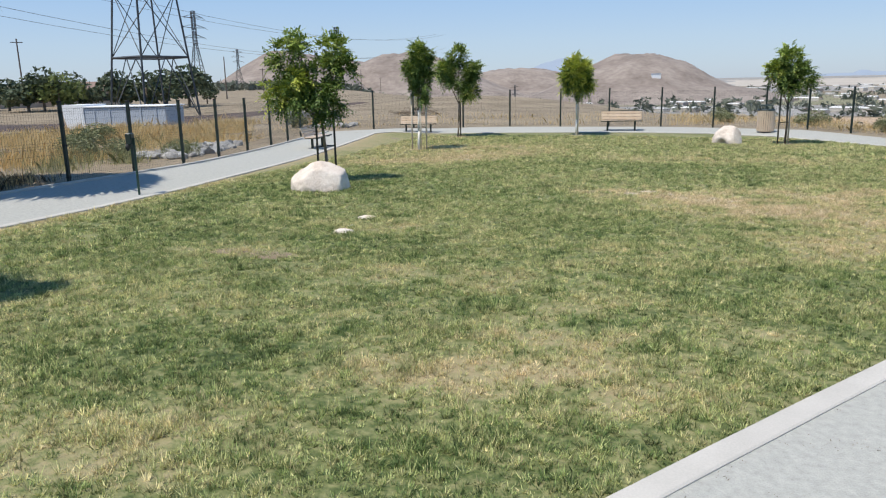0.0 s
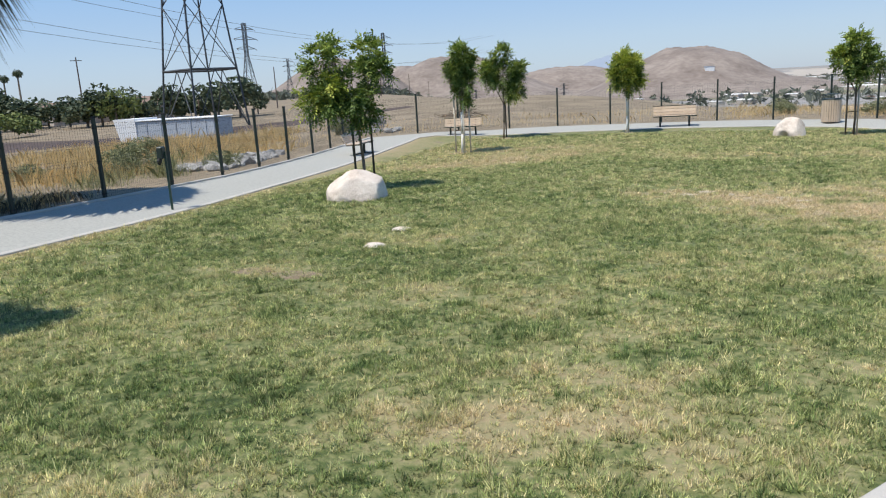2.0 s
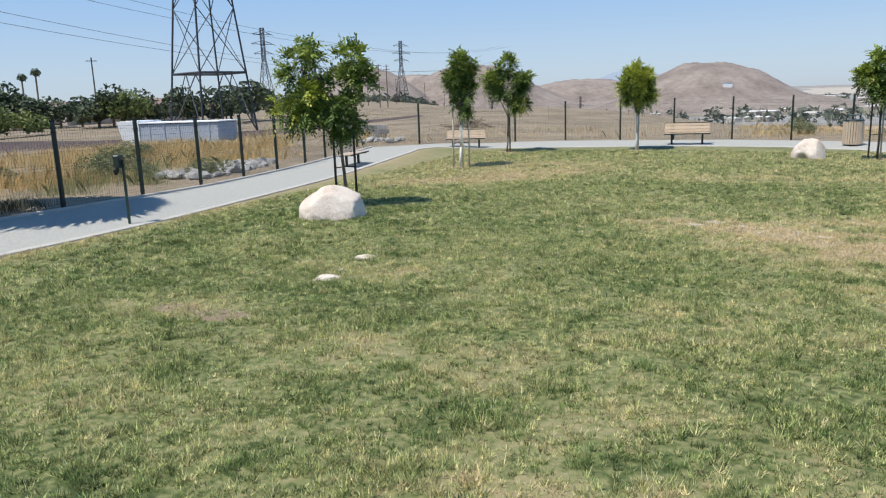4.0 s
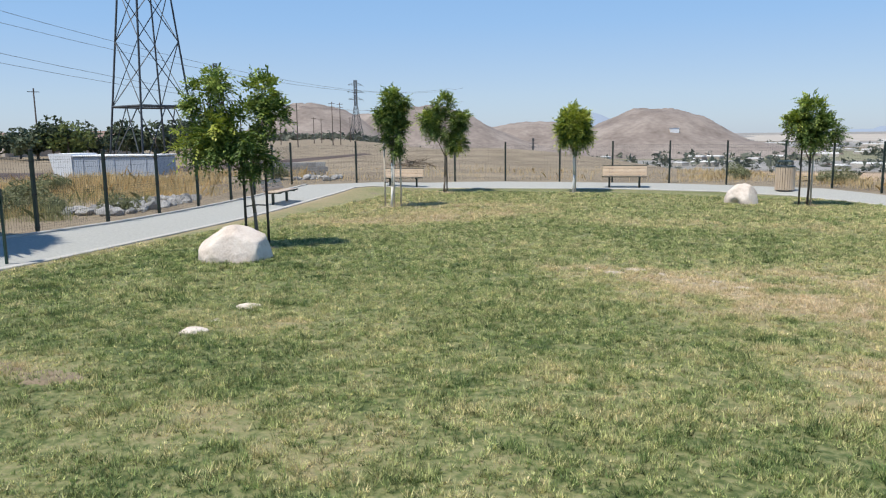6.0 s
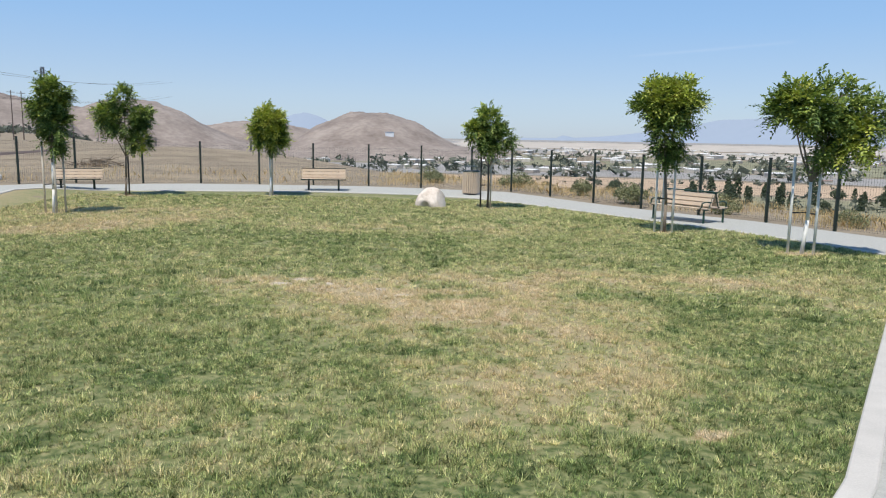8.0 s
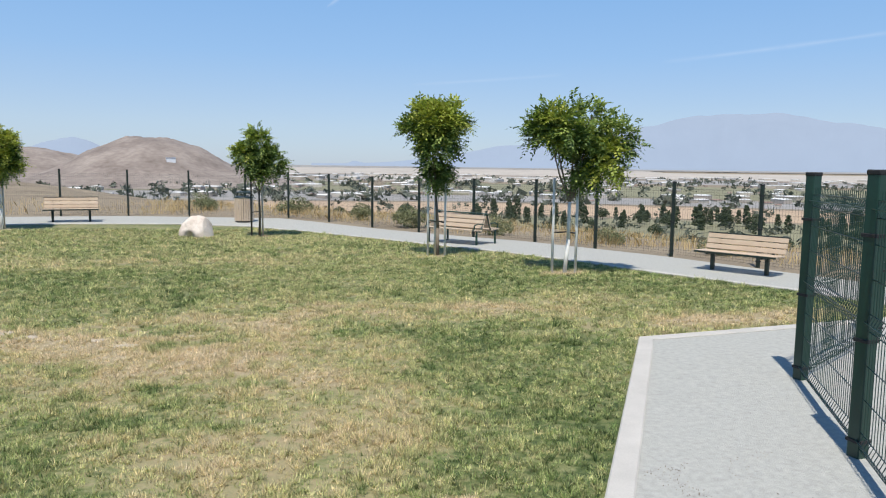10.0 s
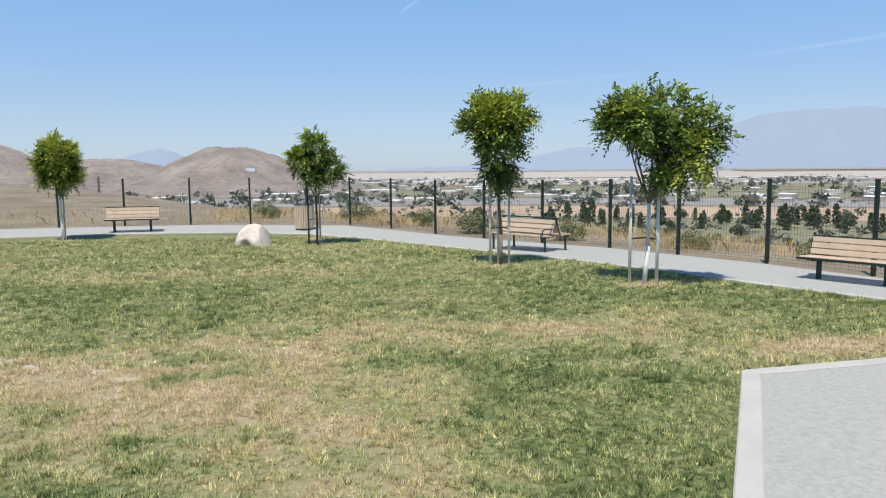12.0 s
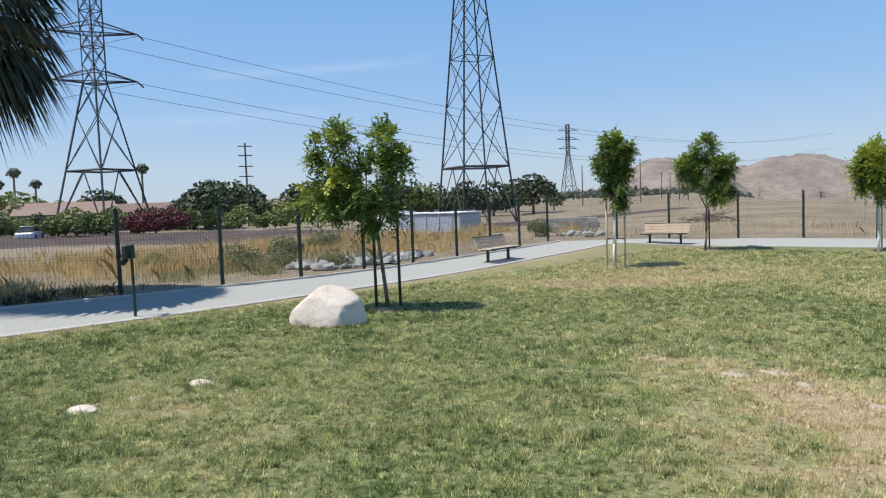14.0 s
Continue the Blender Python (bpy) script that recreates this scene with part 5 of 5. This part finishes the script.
# ---- thin high cloud ----
M_CLOUD = bpy.data.materials.new("thin_cloud")
M_CLOUD.use_nodes = True
cn, cl = M_CLOUD.node_tree.nodes, M_CLOUD.node_tree.links
cn.remove(cn["Principled BSDF"])
glow, clear, blend = cn.new("ShaderNodeEmission"), cn.new("ShaderNodeBsdfTransparent"), cn.new("ShaderNodeMixShader")
glow.inputs["Color"].default_value = (0.80, 0.88, 1.0, 1)
thin, wisp, dens = cn.new("ShaderNodeAttribute"), cn.new("ShaderNodeTexNoise"), cn.new("ShaderNodeMath")
thin.attribute_name = "dense"
spot = cn.new("ShaderNodeTexCoord")
wisp.inputs["Scale"].default_value, wisp.inputs["Detail"].default_value = 0.006, 6.0
cl.new(spot.outputs["Object"], wisp.inputs["Vector"])
dens.operation = "MULTIPLY"
cl.new(thin.outputs["Fac"], dens.inputs[0])
cl.new(wisp.outputs["Fac"], dens.inputs[1])
cl.new(dens.outputs[0], blend.inputs[0])
cl.new(clear.outputs[0], blend.inputs[1])
cl.new(glow.outputs[0], blend.inputs[2])
cl.new(blend.outputs[0], cn["Material Output"].inputs["Surface"])


CLOUDS = [(-36.0, 7.6, -53, 9.1, 22, 0.3), (-17.5, 6.0, -29, 6.8, 20, 0.22), (-11.2, 11.4, -12.9, 12.6, 22, 0.5), (63, 9.5, 44, 10.6, 60, 0.3), (70, 6, 52, 7, 70, 0.22)]


def cloud(az0, el0, az1, el1, half, dense):
    """A streak of high cloud between two bearings and heights, in degrees, thinning out to its edges."""
    verts, faces, vals, n, d = [], [], [], 24, 4500
    for k in range(n + 1):
        f = k / n
        x, y = placed(az0 + (az1 - az0) * f, d)
        z = d * math.tan(radians(el0 + (el1 - el0) * f))
        for j in range(-3, 4):
            verts.append((x, y, z + half * j / 3 * (0.8 + 0.4 * noise.noise(Vector((f * 5, az0, 0))))))
            vals.append(dense * (1 - abs(j) / 3) ** 1.3 * math.sin(math.pi * f) ** 0.5)
    for k in range(n):
        for j in range(6):
            o = k * 7 + j
            faces.append((o, o + 1, o + 8, o + 7))
    ob = raw("backdrop_cloud", verts, faces, M_CLOUD)
    at = ob.data.attributes.new("dense", "FLOAT", "POINT")
    at.data.foreach_set("value", np.array(vals, np.float32))
    tagged(ob, "faint white streak of high thin cloud", "cloud", kind="structure")


for row in CLOUDS:
    cloud(*row)

# ---- the valley: fields, town, trees ----
FLOOR = -34.9
FIELDS = [("tan_field", (0.42, 0.31, 0.21)), ("pale_field", (0.43, 0.385, 0.33)), ("olive_field", (0.22, 0.21, 0.13)), ("grey_field", (0.28, 0.268, 0.25))]
hx, hy = placed(0.05, 1188)
t = thing("house", "white house high on the bare brown hill", "house", m=pose(hx, hy, 2.2, 0, 0, 10))
part("wall", box(bmesh.new(), (13, 9, 7), (0, 0, 1)), M_WHITE, t)
part("roof", box(bmesh.new(), (14, 10, 0.6), (0, 0, 4.8), bevel=0.1), M_GREYWALL, t)
M_FIELDS = [material(n, [tuple(v * 0.75 for v in c), c, tuple(min(v * 1.15, 1) for v in c)], 0.01, 0.95, bump=0.0, fine=0.08) for n, c in FIELDS]


def field(az0, az1, d0, d1, k, lift):
    verts, faces, n = [], [], 14
    for j in range(n + 1):
        for i in range(n + 1):
            d = d0 + (d1 - d0) * j / n
            x, y = placed(az0 + (az1 - az0) * i / n + 0.5 * math.sin(d * 0.01), d)
            verts.append((x, y, max(FLOOR, land_z(x, y)) + lift * (1 + max(0, d - 2400) / 400)))
    for j in range(n):
        for i in range(n):
            o = j * (n + 1) + i
            faces.append((o, o + 1, o + n + 2, o + n + 1))
    ob = raw("field", verts, faces, M_FIELDS[k])
    tagged(ob, "flat %s on the valley floor" % FIELDS[k][0].replace("_", " "), "field", kind="structure")


# the last seven, a grey outer ring, paint horizon haze onto the plain
for n, row in enumerate(((-2, -52, 560, 720, 0), (4, -24, 420, 540, 2), (-24, -60, 380, 540, 2), (6, -16, 740, 1000, 3), (-14, -60, 745, 900, 3), (-16, -60, 920, 1500, 2), (8, -14, 1020, 1600, 2),
                         (-12, -34, 1650, 2500, 1), (-30, -60, 1700, 2300, 3), (2, -14, 1800, 2600, 3), (-36, -60, 2400, 3600, 1), (-5, -36, 2700, 3900, 1), (12, -5, 2700, 3900, 3), (16, 4, 3920, 4780, 3), (4, -8, 3920, 4780, 3), (-8, -20, 3920, 4780, 3), (-20, -32, 3920, 4780, 3), (-32, -44, 3920, 4780, 3), (-44, -56, 3920, 4780, 3), (-56, -68, 3920, 4780, 3))):
    field(*row, 0.15 + 0.02 * n)

SHED = [gable(26, 14, 5, 1.6), gable(60, 30, 8, 1.2)]
M_ROOFS = [material("pale_roof", [(0.55, 0.54, 0.52), (0.75, 0.74, 0.72)], 0.3, 0.8, bump=0.0, spread=0.5), M_TILE]
for pair in SHED:
    pair[1].materials[0] = M_ROOFS[0]
for k in range(330):
    az = rng.uniform(-60, 9)
    d = 760 * (2600 / 760) ** rng.random()
    x, y = placed(az, d)
    big = d > 1500 and rng.random() < 0.5
    t = thing("warehouse" if big else "house", "long pale warehouse in the valley" if big else "small pale house in the valley town", "building", "town in the valley",
              m=pose(x, y, FLOOR + 0.4, 0, 0, rng.uniform(0, 180)) @ Matrix.Diagonal((rng.uniform(0.5, 1.0), rng.uniform(0.6, 1.0), rng.uniform(0.6, 0.9), 1)))
    for me in (SHED[1] if big else (SHED[0] if rng.random() < 0.65 else HOUSE)):
        new(me.name.split(".")[0], me).parent = t
    if not big:
        w = new("window", PANE)
        w.parent, w.location = t, (1.0, -7.02, 1.8)


def woods(name, n, az0, az1, d0, d1, size, seed, label):
    g = np.random.default_rng(seed)
    verts, faces = [], []
    for _ in range(n):
        az = g.uniform(az0, az1)
        d = d0 * (d1 / d0) ** g.random()
        if vnoise(np.array([az * 0.5 + 40]), np.array([math.log(d) * 9]))[0] < 0.42:
            continue
        x, y = placed(az, d)
        z = land_z(x, y)
        r = size * g.uniform(0.6, 1.4)
        for _ in range(16):
            o = len(verts)
            v = g.normal(size=3)
            v /= np.linalg.norm(v)
            c = np.array([x, y, z + r * 0.55]) + v * r * np.array([0.8, 0.8, 0.5]) * g.uniform(0.5, 1)
            for _ in range(3):
                verts.append(tuple(c + g.normal(size=3) * r * 0.33))
            faces.append((o, o + 1, o + 2))
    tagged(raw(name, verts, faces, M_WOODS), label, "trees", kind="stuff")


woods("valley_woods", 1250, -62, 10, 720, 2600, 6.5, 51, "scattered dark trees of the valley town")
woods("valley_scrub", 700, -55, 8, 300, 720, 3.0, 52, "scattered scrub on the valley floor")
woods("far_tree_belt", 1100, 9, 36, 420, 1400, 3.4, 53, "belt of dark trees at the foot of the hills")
for k in range(60):
    az, d = rng.uniform(-52, -22), rng.uniform(430, 520)
    x, y = placed(az, d)
    plant("cypress", CYPRESS, x, y, rng.uniform(9, 15), rng.uniform(0, 360), "slim dark conifer on the valley floor", "tree", "conifers in the valley", 1.2, False)
for k in range(46):
    az, d = rng.uniform(-52, 5), rng.uniform(300, 560)
    x, y = placed(az, d)
    plant("tree", CROWNS[k % 3], x, y, rng.uniform(6, 10), rng.uniform(0, 360), "rounded dark green tree on the valley floor", "tree", "trees in the valley", 1.2)

# ---- turf, blade by blade where the walker passes ----
def on_lawn(x, y):
    left = line_x(WEST, y)
    south = line_x(APRON[1:], y)
    north = line_x(EAST, y)
    right = np.where(y < 7.95, south, np.where(y < 23, north, line_x(NORTH[5:], y)))
    return (x > left + 0.05) & (x < right - 0.02) & (y > -4.1) & (y < 24.3)


def reach(x, y):
    """Distance from the line walked."""
    px, py = 0.4, np.clip(y * 0.6, -2.0, 3.5)
    return np.hypot((x - px) * 0.85, y - py)


def lawn_height(x, y):
    grid_y = np.linspace(-5, 27, 400)
    z = np.interp(y, grid_y, [0.08 - 0.26 * ss(v / 18) + 0.08 * ss((v - 22) / 6) for v in grid_y])
    w = np.clip((-8.5 - x) / 2.5, 0, 1)
    z = z - 0.11 * np.exp(-((x - 2.5) ** 2 + (y - 23) ** 2) / 9) + 0.1 * np.exp(-((x - 8) ** 2 + (y - 15) ** 2) / 16)
    return z + 0.13 * w * w * (3 - 2 * w) + 0.01


def tufted(x, y):
    return np.clip(0.62 + 1.5 * (vnoise(x * 9, y * 9) - 0.5) + 0.5 * (vnoise(x * 2.3 + 4, y * 2.3) - 0.5) + 0.6 * (vnoise(x * 21, y * 21) - 0.5), 0.2, 1)


def tufts(xs, ys, each, spread, seed):
    """Blades fanned out from tuft centres: place, heading, tone, dryness and growth of each blade."""
    g = np.random.default_rng(seed)
    n = len(xs)
    tone = np.clip(1.72 * np.exp(0.48 * g.normal(size=n)) + 0.5 * (vnoise(xs * 5 + 11, ys * 5) - 0.5), 0.4, 2.4)
    thirst = g.normal(0, 0.12, n) + 0.25 * (vnoise(xs * 7 + 7, ys * 9) - 0.5)
    tone = 1.28 + (tone - 1.28) * np.clip(1.15 - 1.1 * dryness(xs, ys), 0.3, 1)  # straw is more even than the green
    grow = np.clip(0.85 + 0.32 * g.normal(size=n) + 0.7 * (vnoise(xs * 4 + 2, ys * 4 + 8) - 0.5), 0.35, 1.7)
    tone, thirst, grow = (np.repeat(v, each) for v in (tone, thirst, grow))
    turn, away = g.uniform(0, 2 * np.pi, n * each), spread * np.sqrt(g.random(n * each))
    return np.repeat(xs, each) + np.cos(turn) * away, np.repeat(ys, each) + np.sin(turn) * away, turn, tone, thirst, grow


for d0, d1, tries, each, spread, length, width, seed in ((0, 6.0, 760000, 10, 0.018, 0.042, 0.0056, 41), (6.0, 12.5, 340000, 10, 0.03, 0.046, 0.0095, 43), (12.5, 40, 170000, 10, 0.045, 0.055, 0.015, 45)):
    xs, ys = scatter(tries, on_lawn, seed, -9.0, 9.6, -4.1, 25.0, lambda x, y: tufted(x, y) * ((reach(x, y) >= d0) & (reach(x, y) < d1)))
    xs, ys, turn, tone, thirst, grow = tufts(xs, ys, each, spread, seed + 5)
    keep = on_lawn(xs, ys)
    xs, ys, turn, tone, thirst, grow = (v[keep] for v in (xs, ys, turn, tone, thirst, grow))
    tagged(blades("lawn_grass", xs, ys, lawn_height(xs, ys), length, width, 0.85, seed + 1, M_BLADE, True, turn, tone, thirst, grow), "short tufted grass, green and straw mixed", "grass", kind="stuff")

# ---- dry clippings blown onto the apron along its curb ----
def clippings(n, seed):
    g = np.random.default_rng(seed)
    xs, ys = g.uniform(-1.0, 4.5, n), g.uniform(-1.5, 5.0, n)
    inner = line_x(APRON[1:], ys) + 0.2
    keep = (xs > inner) & (xs < inner + 1.9) & (g.random(n) < np.clip((vnoise(xs * 5, ys * 5) - 0.5) * 3, 0, 1) * np.clip(1.15 - (xs - inner) / 1.6, 0, 1))
    return xs[keep], ys[keep]


xs, ys = clippings(60000, 61)
tagged(blades("dry_clippings", xs, ys, lawn_height(xs, ys) + 0.003, 0.014, 0.006, 1.0, 62, M_BARK), "dark dry clippings scattered on the gravel", "litter", kind="stuff")


# ---- two worn patches of bare soil in the lawn ----
M_SOIL = material("bare_brown_soil", [(0.15, 0.115, 0.075), (0.23, 0.18, 0.12), (0.31, 0.25, 0.17)], 9.0, 0.95, bump=0.6, fine=70.0, depth=0.012)


def soil_patch(x, y, rx, ry, seed, mat=M_SOIL, label="worn patch of bare brown soil in the lawn"):
    g, verts, faces, n, rings = random.Random(seed), [], [], 40, 5
    for j in range(rings + 1):
        for i in range(n):
            a = 2 * math.pi * i / n
            r = j / rings * (0.75 + 0.6 * noise.noise(Vector((math.cos(a) * 2.3, math.sin(a) * 2.3, seed))))
            verts.append((x + rx * r * math.cos(a), y + ry * r * math.sin(a)))
    v = np.array(verts)
    h = lawn_height(v[:, 0], v[:, 1])
    pts = [(p[0], p[1], float(z) + (0.012 if k < n * rings else -0.01) + 0.004 * g.random()) for k, (p, z) in enumerate(zip(verts, h))]
    for j in range(rings):
        for i in range(n):
            o, q = j * n + i, j * n + (i + 1) % n
            faces.append((o, o + n, q + n, q))
    ob = raw("soil_patch", pts, faces, mat)
    ob.data.shade_smooth()
    tagged(ob, label, "soil", kind="structure")


soil_patch(-5.05, 4.35, 0.3, 0.2, 3)
soil_patch(-4.45, 4.3, 0.34, 0.22, 8)
M_HARD = material("pale_hard_earth", [(0.34, 0.285, 0.215), (0.44, 0.38, 0.30), (0.53, 0.47, 0.385)], 9.0, 0.95, bump=0.5, fine=60.0, depth=0.01)
for k, (x, y, r) in enumerate(BARE[:7]):
    soil_patch(x + 0.29, y, r * 0.8, r * 0.5, 20 + k, M_HARD, "pale worn patch of hard bare earth in the lawn")
